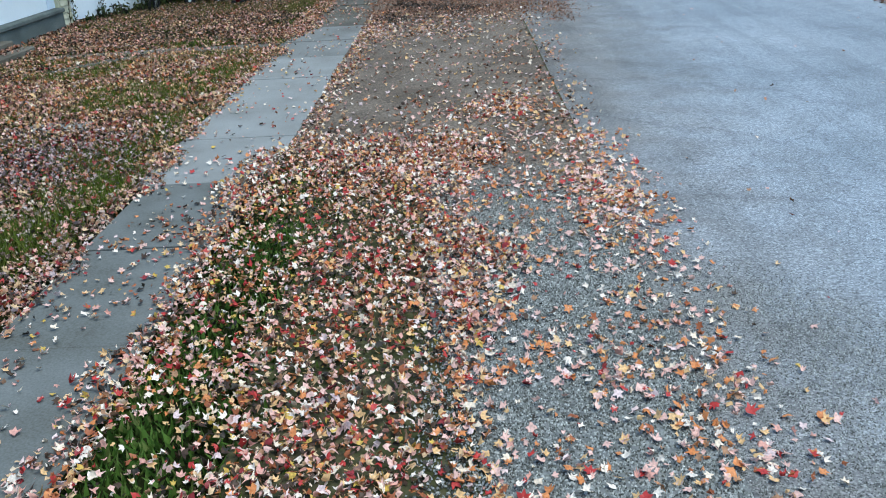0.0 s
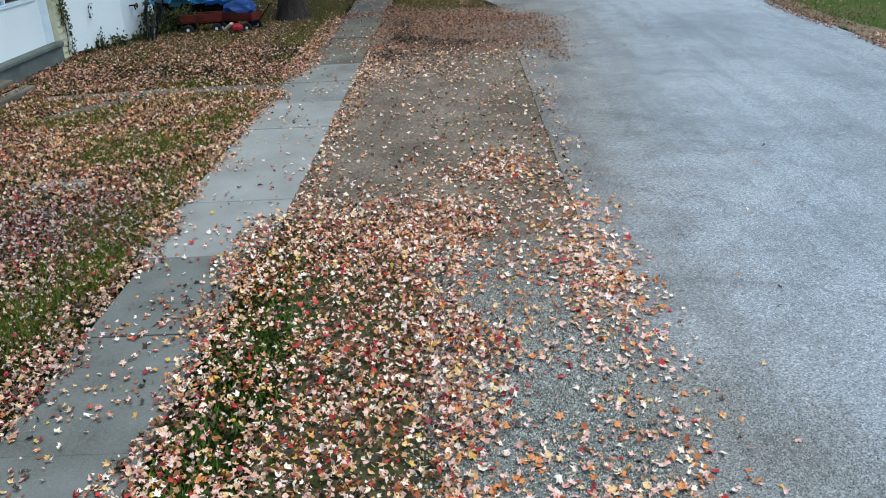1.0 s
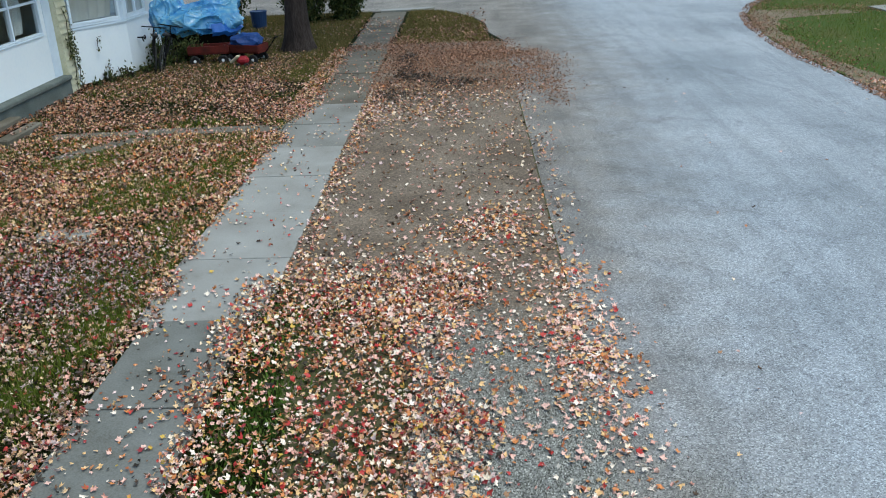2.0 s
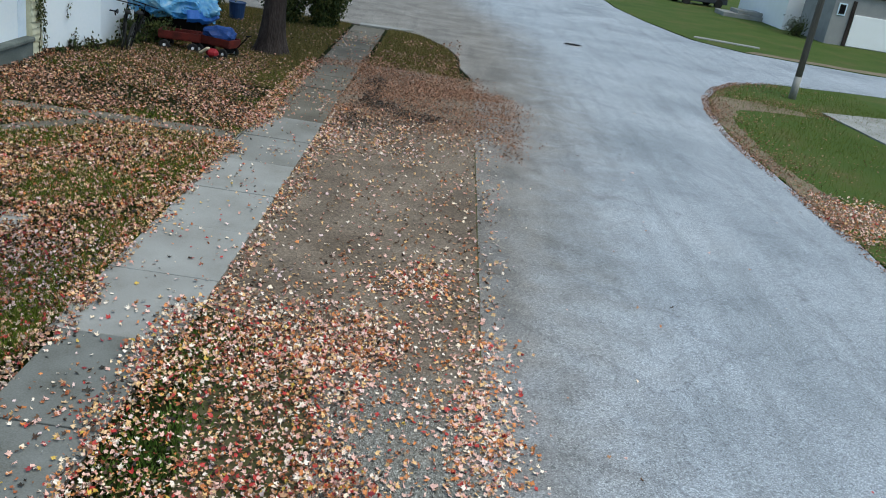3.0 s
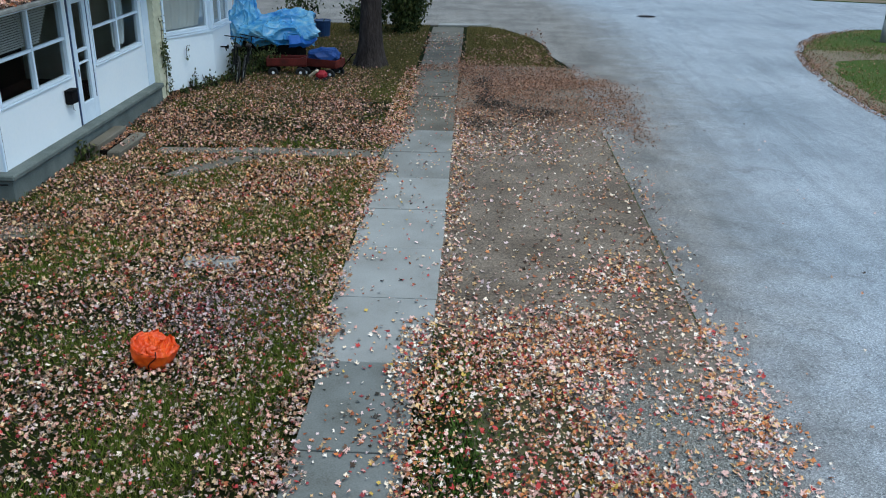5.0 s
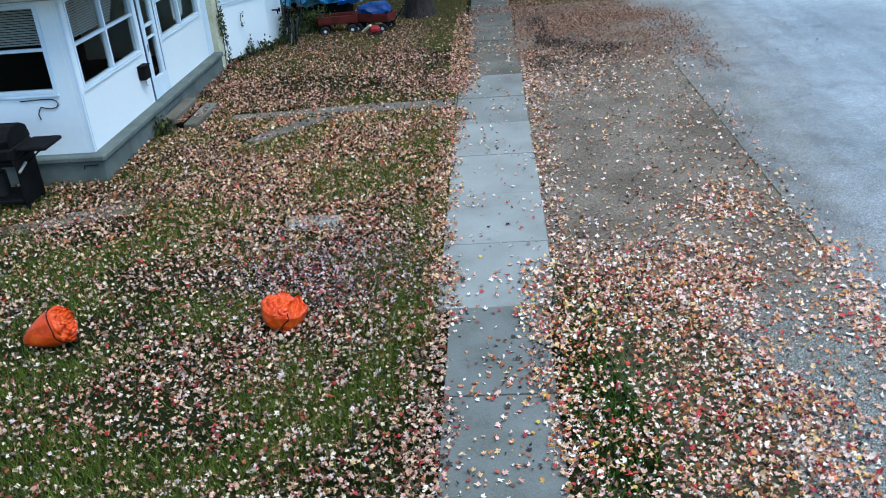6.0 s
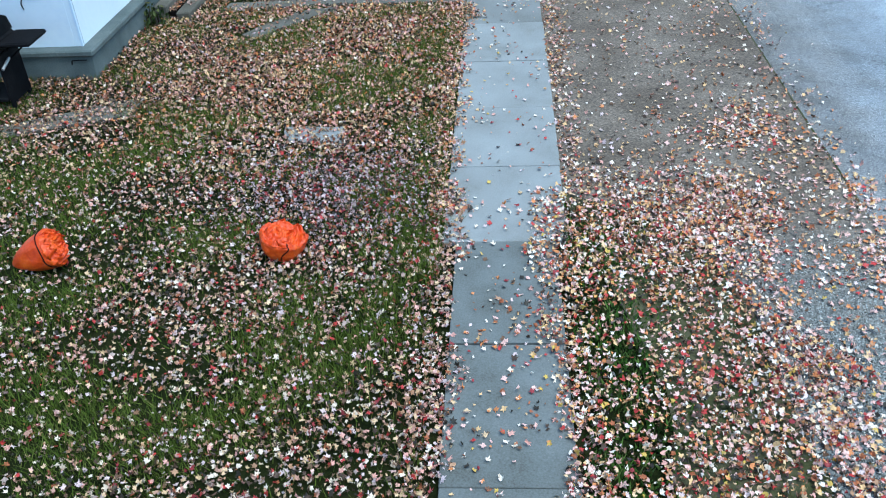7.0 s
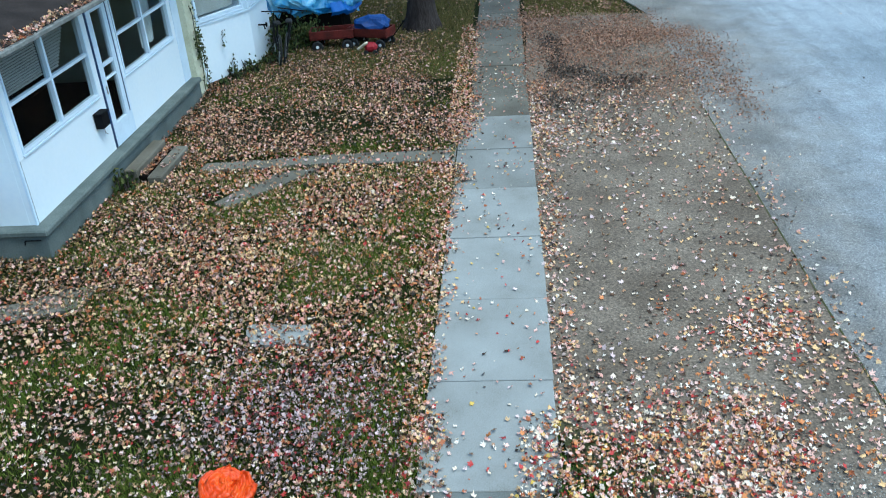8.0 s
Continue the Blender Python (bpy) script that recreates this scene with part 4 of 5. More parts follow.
part("gutter", bx((-9.5, 2.52, 2.735), (-6.22, 2.6, 2.80), 0.012), M_GUTTER, house)
part("soffit", bx((-6.565, 2.63, 2.715), (-6.215, 9.58, 2.735)), M_TRIM, house)
part("soffit", bx((-9.4, 2.63, 2.715), (-6.57, 2.965, 2.735)), M_TRIM, house)
litter("roof_leaves", (-6.55, -6.14, 2.65, 9.5), 900, lambda x, y: np.clip(0.02 + 1.3 * (x + 6.38) / 0.2, 0, 1), 0.04, 0.55, (0.0, 0.05), M_LEAF_YARD, 151, "brown leaves caught along the porch gutter")
gl = bpy.data.objects["roof_leaves"].data
for v in gl.vertices:
    v.co.z += 2.805 + max(0.0, -6.22 - v.co.x) * 0.22
# main body
part("main_wall", bx((-14, 10.0, -0.2), (-6.68, 16.5, 3.3)), M_WHITE, house)
part("main_wall", bx((-14, 2.6, -0.2), (-9.52, 9.43, 5.2)), M_WHITE, house)
part("corner_wall", bx((-9.4, 9.432, -0.2), (-6.49, 9.93, 3.4)), M_YELLOW, house)
for i in range(24):
    bm = bmesh.new()
    z = 0.04 + 0.135 * i
    vs = [(-6.487, z), (-6.44, z), (-6.47, z + 0.14), (-6.487, z + 0.14)]
    f = [[bm.verts.new((x, y, zz)) for x, zz in vs] for y in (9.44, 9.925)]
    for j in range(4):
        bm.faces.new((f[0][j], f[0][(j + 1) % 4], f[1][(j + 1) % 4], f[1][j]))
    bm.faces.new(f[0]), bm.faces.new(list(reversed(f[1])))
    bmesh.ops.recalc_face_normals(bm, faces=bm.faces)
    part("clapboard", bm, M_YELLOW, house)
bm = bmesh.new()
o = [(-6.1, 9.3, 3.3), (-14.5, 9.3, 3.3), (-10.3, 9.3, 5.6), (-6.1, 16.9, 3.3), (-14.5, 16.9, 3.3), (-10.3, 16.9, 5.6)]
v = [bm.verts.new(p) for p in o]
for q in ((0, 3, 5, 2), (2, 5, 4, 1), (0, 2, 1), (3, 4, 5), (0, 1, 4, 3)):
    bm.faces.new([v[i] for i in q])
bmesh.ops.recalc_face_normals(bm, faces=bm.faces)
part("main_roof", bm, M_ROOF, house)
# bay
BA, BB, BC, BD = (-6.55, 9.94), (-5.8, 11.42), (-5.74, 12.7), (-6.68, 13.7)
part("bay_wall", prism([BA, BB, BC, BD], 0.08, 1.24), M_WHITE, house, "white painted bay wall")
part("bay_head", prism([BA, BB, BC, BD], 2.62, 2.95), M_WHITE, house)
part("bay_sill", prism([(BA[0], BA[1] - 0.03), (BB[0] + 0.03, BB[1] - 0.03), (BC[0] + 0.03, BC[1] + 0.03), (BD[0], BD[1] + 0.03)], 1.242, 1.285), M_TRIM, house)
part("bay_roof", prism([(BA[0], BA[1] - 0.15), (BB[0] + 0.15, BB[1] - 0.1), (BC[0] + 0.15, BC[1] + 0.1), (BD[0], BD[1] + 0.15)], 2.952, 3.05), M_ROOF, house)
part("bay_post", bx((-5.9, 11.32, 1.29), (-5.78, 11.47, 2.62), 0.01), M_TRIM, house)
win, m = window(house, (-6.49, 10.05), (-5.87, 11.29), 1.33, 2.61, [], [], 0.08, glazing=M_CLEAR)
curtain(win, m, 0.07, 1.28, 1.39, 2.55, 5, 0.25)
win, m = window(house, (-5.8, 11.48), (-5.75, 12.62), 1.33, 2.61, [0.5], [], 0.08, glazing=M_CLEAR)
curtain(win, m, 0.65, 1.05, 1.39, 2.55, 3)

tap = thing("garden_tap", (-5.77, 11.9, 0.78), "dark metal garden tap on the white bay wall", "tap")
bm = tube(bmesh.new(), (-5.80, 11.9, 0.80), (-5.62, 11.9, 0.80), 0.018)
tube(bm, (-5.66, 11.9, 0.80), (-5.64, 11.9, 0.70), 0.016)
part("spout", bm, M_BLACK, tap)
part("wheel_handle", ring(bmesh.new(), (-5.60, 11.9, 0.80), (1, 0, 0), 0.045, 0.012, 14), M_BLACK, tap)

mailbox = thing("mailbox", (WX, 5.42, 1.0), "black metal mailbox mounted on the white porch wall", "mailbox")
part("box", bx((WX + 0.003, 5.16, 0.93), (WX + 0.13, 5.42, 1.14), 0.015), M_BLACK, mailbox)
part("lid", bx((WX + 0.003, 5.15, 1.142), (WX + 0.145, 5.43, 1.17), 0.008), M_BLACK, mailbox)
bm = tube(bmesh.new(), (WX + 0.02, 5.38, 0.93), (WX + 0.03, 5.38, 0.80), 0.008)
tube(bm, (WX + 0.03, 5.38, 0.80), (WX + 0.06, 5.38, 0.78), 0.008)
part("newspaper_hook", bm, M_METAL, mailbox)

steps = thing("porch_steps", (-6.1, 5.8, 0), "two grey concrete porch steps littered with leaves", "steps")
part("step", bx((-6.365, 5.25, -0.1), (-6.14, 6.55, 0.22), 0.02), M_CONC_OLD_SHADE, steps)
part("step", bx((-6.0, 5.22, -0.1), (-5.76, 6.52, 0.11), 0.02), M_CONC_OLD_SHADE, steps)
part("leaf_bed", bx((-6.138, 5.26, -0.1), (-6.002, 6.5, 0.108)), M_UNLIT, steps)
litter("step_leaves", (-6.36, -5.78, 5.25, 6.55), 1100, lambda x, y: np.where(x > -6.14, 0.9, 0.04) * np.where(x < -6.0, 1, 0.12), 0.042, 0.35, (0.112, 0.13), M_LEAF_YARD, 121, "brown leaves lying on the porch step")

hook = thing("hose_bracket", (-6.7, 2.83, 0.25), "thin dark metal bracket on the grey foundation", "bracket")
bm = tube(bmesh.new(), (-6.72, 2.825, 0.27), (-6.5, 2.825, 0.275), 0.008)
tube(bm, (-6.72, 2.825, 0.27), (-6.72, 2.80, 0.22), 0.008)
part("rod", bm, M_BLACK, hook)
cable = thing("cable", (-7.1, 2.95, 1.2), "black cable looped on the white porch wall", "cable")
bm = bmesh.new()
pts = [(-7.5, 1.27), (-7.3, 1.28), (-7.12, 1.285), (-7.02, 1.28), (-6.95, 1.25), (-6.93, 1.20), (-6.97, 1.155), (-7.05, 1.14), (-7.14, 1.15), (-7.2, 1.17), (-7.24, 1.13), (-7.27, 1.06), (-7.25, 0.98)]
for (xa, za), (xb, zb) in zip(pts, pts[1:]):
    tube(bm, (xa, 2.955, za), (xb, 2.955, zb), 0.008, seg=6)
part("wire", bm, M_BLACK, cable)

# ---- grill ----
grill = thing("barbecue_grill", (-7.6, 2.1, 0), "black barbecue grill on an open cart beside the porch", "grill")
for x in (-8.05, -7.27):
    part("side_panel", bx((x, 1.82, 0.08), (x + 0.045, 2.36, 0.74), 0.012), M_BLACK, grill)
part("bottom_shelf", bx((-8.0, 1.8, 0.12), (-7.275, 2.38, 0.17), 0.01), M_BLACK, grill)
part("front_rail", bx((-8.0, 1.81, 0.66), (-7.275, 1.84, 0.74), 0.006), M_BLACK, grill)
part("back_rail", bx((-8.0, 2.33, 0.66), (-7.275, 2.36, 0.74), 0.006), M_BLACK, grill)
tank = part("gas_tank", tube(bmesh.new(), (-7.72, 2.1, 0.172), (-7.72, 2.1, 0.50), 0.13, 0.13, 18), M_RUBBER, grill)
part("tank_collar", tube(bmesh.new(), (-7.72, 2.1, 0.502), (-7.72, 2.1, 0.60), 0.08, 0.075, 14), M_RUBBER, tank)
part("firebox", bx((-8.05, 1.78, 0.745), (-7.22, 2.4, 0.93), 0.03), M_BLACK, grill)
part("control_panel", bx((-8.03, 1.72, 0.78), (-7.24, 1.778, 0.92), 0.012), M_BLACK, grill)
for x in (-7.88, -7.64, -7.40):
    part("knob", tube(bmesh.new(), (x, 1.718, 0.85), (x, 1.69, 0.85), 0.026, 0.022, 12), M_RUBBER, grill)
bm = bmesh.new()
prof = [(1.8, 0.935), (1.78, 1.03), (1.86, 1.13), (2.0, 1.18), (2.2, 1.18), (2.34, 1.11), (2.4, 0.935)]
ra = [bm.verts.new((-8.03, y, z)) for y, z in prof]
rb = [bm.verts.new((-7.24, y, z)) for y, z in prof]
bm.faces.new(ra), bm.faces.new(list(reversed(rb)))
for i in range(len(prof)):
    j = (i + 1) % len(prof)
    bm.faces.new((ra[i], rb[i], rb[j], ra[j]))
bmesh.ops.recalc_face_normals(bm, faces=bm.faces)
part("lid", bm, M_BLACK, grill)
part("lid_handle", tube(bmesh.new(), (-7.9, 1.74, 1.05), (-7.38, 1.74, 1.05), 0.014), M_METAL, grill)
part("side_shelf", bx((-7.19, 1.82, 0.86), (-6.76, 2.36, 0.92), 0.02), M_BLACK, grill)
part("shelf_bracket", tube(bmesh.new(), (-7.22, 2.1, 0.62), (-6.9, 2.1, 0.86), 0.012), M_BLACK, grill)
part("towel_bar", tube(bmesh.new(), (-7.20, 1.79, 0.58), (-7.19, 2.0, 0.66), 0.02), M_METAL, grill)
for x in (-8.0, -7.25):
    for y in (1.86, 2.32):
        part("foot", bx((x - 0.025, y - 0.03, -0.03), (x + 0.025, y + 0.03, 0.078), 0.005), M_BLACK, grill)
grill.location.x += 0.07


# ---- pumpkin leaf bags ----
def leaf_bag(at, axis, size, taper, seed, label, tie=None):
    """A stuffed drawstring bag lying on the lawn: a lumpy body that tapers to its closed end, and a flat ruffled mouth gathered at the other."""
    bag = thing("leaf_bag", at, label, "leaf bag", "orange leaf bags")
    ax = Vector(axis).normalized()
    u = ax.cross(Vector((0, 0, 1))).normalized()
    w = u.cross(ax)
    off = Vector((seed, seed * 0.7, 0))
    drop = max(size[0] * abs(ax.z) * 0.9, size[1] * math.sqrt(1 - ax.z ** 2) * 0.85)
    place = Vector((at[0], at[1], drop - 0.02))

    def body(s, a, lift=0.0):
        """s from -1 (closed end) to 1 (middle of the mouth), a round the axis."""
        o = u * math.cos(a) + w * math.sin(a)
        if s < 0.5:
            f = (s + 1) / 1.5
            r = (1 - (1 - f) ** 2) ** (0.5 + taper) * (0.97 + 0.03 * math.sin(5 * a + seed))
            h = -1 + 1.75 * f
        else:
            f = (1 - s) / 0.5
            r = f ** 0.8 * 0.97
            h = 0.75 + 0.13 * math.sin(math.pi * f) + 0.10 * (1 - f)
        q = o * r + ax * h
        fold = abs(noise.noise(Vector((2.1 * math.cos(a), 2.1 * math.sin(a), 1.1 * s)) + off))
        deep = 0.05 * noise.noise(q * 1.8 + off) + 0.05 * fold
        if s > 0.4:
            g = min(1.0, (s - 0.4) / 0.2)
            deep += g * (0.20 * abs(noise.noise(q * 4.2 + off)) + 0.11 * math.sin(7 * a + 3 * noise.noise(q * 3 + off)) * f + 0.08 * math.sin(24 * f + 2 * math.sin(3 * a)) - 0.08)
        v = o * (r * size[1] * (1 + deep * (s < 0.5))) + ax * (h * size[0] + (deep * size[1] if s >= 0.5 else 0)) + o * lift
        v += place
        v.z = max(v.z, -0.02)
        return v

    bm = bmesh.new()
    n, k = 84, 72
    rows = [[bm.verts.new(body(-0.985 + 1.975 * j / k, 6.28319 * i / n)) for i in range(n)] for j in range(k + 1)]
    for a, b in zip(rows, rows[1:]):
        for i in range(n):
            bm.faces.new((a[i], a[(i + 1) % n], b[(i + 1) % n], b[i]))
    bm.faces.new(rows[0][::-1])
    bm.faces.new(rows[-1])
    smooth(part("bag", bm, M_ORANGE, bag))
    b2, pts = bmesh.new(), []
    side = 0.0 if tie is None else math.atan2(Vector(tie).dot(w), Vector(tie).dot(u))
    for t in range(61):
        if tie is None:
            p = body(0.36 + 0.03 * math.sin(0.3 * t), 6.28319 * t / 60, 0.002)
        else:
            p = body(-0.75 + 1.45 * t / 60, side + 0.12 * math.sin(0.09 * t), 0.002)
        pts.append(p if p.z > 0.03 else None)
    for p, q in zip(pts, pts[1:]):
        if p is not None and q is not None:
            tube(b2, p, q, 0.006, seg=6)
    part("drawstring", b2, M_BLACK, bag, "dark drawstring round the gathered neck")
    rng = random.Random(seed)
    for q in range(9):
        b3 = bmesh.new()
        a0, s0 = rng.uniform(0, 6.28), rng.uniform(0.56, 0.92)
        span, tall, last = rng.uniform(0.5, 1.1) / (1.15 - s0) * 0.35, rng.uniform(0.02, 0.04), None
        for t in range(13):
            f = t / 12
            base = body(s0 + 0.05 * math.sin(4 * f + q), a0 + span * (f - 0.5))
            e = math.sin(math.pi * f)
            row = (b3.verts.new(base - ax * 0.01), b3.verts.new(base + ax * tall * e * 0.6 + u * 0.008 * math.sin(9 * f)), b3.verts.new(base + ax * tall * e + w * 0.014 * math.sin(7 * f + q)))
            if last:
                for k2 in (0, 1):
                    b3.faces.new((last[k2], row[k2], row[k2 + 1], last[k2 + 1]))
            last = row
        smooth(part("ruffle", b3, M_ORANGE, bag))
    return bag


leaf_bag((-2.79, -1.64, 0), (0.26, 0.0, 0.96), (0.14, 0.235), -0.2, 5, "orange plastic leaf bag with a ruffled gathered top on the lawn", (0.30, -0.95, 0))
leaf_bag((-5.18, -1.84, 0), (0.90, 0.10, 0.36), (0.28, 0.20), 0.3, 9, "orange plastic leaf bag slumped on its side on the leafy lawn")


# ---- tree, shrubs, pole ----
def tree(at, r, h, seed):
    t = thing("tree", at, "mature maple tree with dark bark and thinning orange leaves", "tree")
    rng = random.Random(seed)
    bm = bmesh.new()
    n, k = 20, 26
    rows = []
    for j in range(k + 1):
        z = h * (j / k) ** 1.4 - 0.1
        f = r * (0.78 + 0.5 * math.exp(-z * 2.2)) * (1 - 0.05 * z)
        rows.append([bm.verts.new((f * (1 + 0.07 * math.sin(5 * a + 0.6 * z) + 0.05 * math.sin(11 * a - z) + 0.10 * math.exp(-3 * z) * math.sin(4 * a + 1)) * math.cos(a) + 0.02 * z,
                                   f * (1 + 0.06 * math.sin(7 * a + z)) * math.sin(a), z)) for a in [2 * math.pi * i / n for i in range(n)]])
    for j in range(k):
        for i in range(n):
            bm.faces.new((rows[j][i], rows[j][(i + 1) % n], rows[j + 1][(i + 1) % n], rows[j + 1][i]))
    bm.transform(Matrix.Translation(at))
    smooth(part("trunk", bm, M_BARK, t))
    base = Vector(at)
    places = []
    for i in range(9):
        a = i * 2.4 + rng.uniform(-0.3, 0.3)
        z0 = h * rng.uniform(0.75, 0.99)
        p = base + Vector((0.02 * z0, 0, z0))
        b2 = bmesh.new()
        d = Vector((math.cos(a), math.sin(a), rng.uniform(0.6, 1.1)))
        rr = r * 0.42
        for s in range(5):
            q = p + d * rng.uniform(1.0, 1.5)
            tube(b2, p, q, rr, rr * 0.72)
            if s > 0:
                for _ in range(2):
                    tw = (d + Vector((rng.uniform(-1, 1), rng.uniform(-1, 1), rng.uniform(-0.3, 0.6)))).normalized()
                    e = q + tw * rng.uniform(0.6, 1.3)
                    tube(b2, q, e, rr * 0.4, 0.01, seg=5)
                    places += [e + Vector([rng.gauss(0, 0.6) for _ in range(3)]) for _ in range(130)]
            p, rr = q, rr * 0.72
            d = (d + Vector((rng.uniform(-0.35, 0.35), rng.uniform(-0.35, 0.35), rng.uniform(-0.2, 0.3)))).normalized()
        part("limb", b2, M_BARK, t)
    part("crown", foliage(bmesh.new(), places, 0.26, rng), M_CROWN, t)
    return t


tree((-2.42, 14.15, 0), 0.36, 5.5, 4)


def shrub(at, w, h, n, seed, label, material=M_SHRUB):
    s = thing("shrub", at, label, "shrub")
    rng = random.Random(seed)
    base = Vector(at)
    places = []
    for i in range(14):
        a, l = rng.uniform(0, 6.28), rng.uniform(0.5, 1.0)
        q = base + Vector((math.cos(a) * w * 0.5 * rng.uniform(0.2, 0.95), math.sin(a) * w * 0.5 * rng.uniform(0.2, 0.95), h * l))
        part("stem", tube(bmesh.new(), base + Vector((math.cos(a) * 0.08, math.sin(a) * 0.08, -0.03)), q, 0.018, 0.005, seg=5), M_BARK, s)
        for _ in range(n // 14):
            f = rng.uniform(0.08, 1.05)
            places.append(base.lerp(q, f) + Vector([rng.gauss(0, min(0.17, h * 0.25)) for _ in range(3)]))
    places = [p if p.z > 0.02 else Vector((p.x, p.y, 0.05)) for p in places]
    part("foliage", foliage(bmesh.new(), places, 0.11 if h > 0.8 else 0.085, rng), material, s)
    return s


shrub((-1.9, 20.0, 0), 2.3, 2.3, 9000, 3, "dark green leafy shrub beside the sidewalk")
shrub((-3.2, 19.6, 0), 1.8, 1.0, 2400, 6, "low dark green shrub in rough grass")
shrub((-4.9, 17.2, 0), 1.0, 1.7, 1200, 8, "yellow-green bush behind the tarp", M_SHRUB)
for i, (x, y, h) in enumerate(((-6.2, 10.15, 0.14), (-6.02, 10.6, 0.24), (-5.82, 11.0, 0.3), (-5.55, 11.6, 0.2), (-5.4, 12.0, 0.3), (-5.25, 12.6, 0.45))):
    shrub((x, y, 0), 0.45, h, 110, 30 + i, "low weeds growing along the bay wall")


shrub((-5.5, 12.5, 0), 0.5, 0.7, 500, 52, "dark overgrown weeds round the parked bicycles")
shrub((-4.95, 13.0, 0), 0.8, 0.5, 900, 53, "dark weeds under the tarp by the wagons")


def vine(at, w, h, n, seed, label):
    """Climbing leaves against an east wall."""
    v = thing("vine", at, label, "vine")
    rng = random.Random(seed)
    b1, b2 = bmesh.new(), bmesh.new()
    p = Vector(at)
    pts = []
    for i in range(8):
        q = Vector((at[0] + 0.02, at[1] + rng.uniform(-w, w), at[2] + h * (i + 1) / 8))
        tube(b1, p, q, 0.007, seg=5)
        pts += [p.lerp(q, rng.random()) + Vector((rng.uniform(0.0, 0.06), rng.gauss(0, w * 0.7), rng.gauss(0, 0.05))) for _ in range(n // 8)]
        p = q
    part("stem", b1, M_BARK, v)
    part("leaves", foliage(b2, pts, 0.055, rng), M_SHRUB, v)


vine((-6.45, 9.75, 0.0), 0.12, 1.75, 90, 41, "climbing dark ivy on the cream clapboard corner")
vine((-6.43, 9.72, 0.75), 0.13, 0.45, 170, 45, "dry brown vine cluster on the cream clapboard corner")
vine((-6.42, 9.88, 0.0), 0.06, 0.9, 70, 46, "ivy strand at the foot of the clapboard corner")
vine((-6.12, 10.75, 0.05), 0.13, 0.35, 40, 42, "weedy vine against the white bay wall")
vine((-6.2, 10.55, 0.72), 0.05, 0.3, 16, 43, "withered vine scrap on the white bay wall")
shrub((-6.28, 4.98, 0), 0.28, 0.28, 140, 44, "green weeds beside the porch steps")

pole = thing("utility_pole", (13.8, 20.4, 0), "weathered wooden utility pole with a pale base on the grass", "pole")
bm = tube(bmesh.new(), (13.8, 20.4, -0.1), (13.8, 20.4, 9.5), 0.115, 0.085, 14)
smooth(part("post", bm, M_POLE, pole))
smooth(part("base_sleeve", tube(bmesh.new(), (13.8, 20.4, -0.05), (13.8, 20.4, 0.75), 0.128, 0.12, 14), M_CONC, pole, "pale worn base"))

manhole = thing("manhole_cover", (6.9, 25.3, 0.002), "dark iron manhole cover set in the street", "manhole")
part("cover", tube(bmesh.new(), (6.9, 25.3, -0.02), (6.9, 25.3, 0.006), 0.36, 0.36, 28), M_BLACK, manhole)
part("rim", ring(bmesh.new(), (6.9, 25.3, 0.0), (0, 0, 1), 0.38, 0.02, 28), M_METAL, manhole)


# ---- yard clutter ----
def crumpled(bm, c, size, facets, seed, hem):
    """A lump draped in stiff plastic: flat facets meeting in sharp creases, open below a wavy hem."""
    rr = random.Random(seed)
    normals = []
    for _ in range(facets):
        n = Vector((rr.gauss(0, 1), rr.gauss(0, 1), rr.gauss(0.1, 1))).normalized()
        normals.append((n, rr.uniform(0.74, 1.0)))
    n, k = 120, 60
    rows = []
    for jj in range(k + 1):
        row = []
        for i in range(n):
            a, p = 6.28319 * i / n, math.pi * (0.02 + 0.66 * jj / k)
            d = Vector((math.sin(p) * math.cos(a), math.sin(p) * math.sin(a), math.cos(p)))
            r = min(q / max(0.2, d.dot(m)) for m, q in normals)
            r = min(r, 1.2) + 0.16 * (1 - abs(noise.noise(d * 1.5 + Vector((seed, 0, 0))))) ** 9 + 0.05 * (1 - abs(noise.noise(d * 3.0 + Vector((0, seed, 0))))) ** 9 - 0.07
            v = Vector((d.x * size[0], d.y * size[1], d.z * size[2])) * r
            v.z = max(v.z, hem - c[2] + 0.05 * math.sin(9 * a + seed) + 0.04 * math.sin(17 * a))
            row.append(bm.verts.new(v + Vector(c)))
        rows.append(row)
    bm.faces.new(rows[0])
    for a, b in zip(rows, rows[1:]):
        for i in range(n):
            bm.faces.new((a[i], b[i], b[(i + 1) % n], a[(i + 1) % n]))
    return rows[-1]


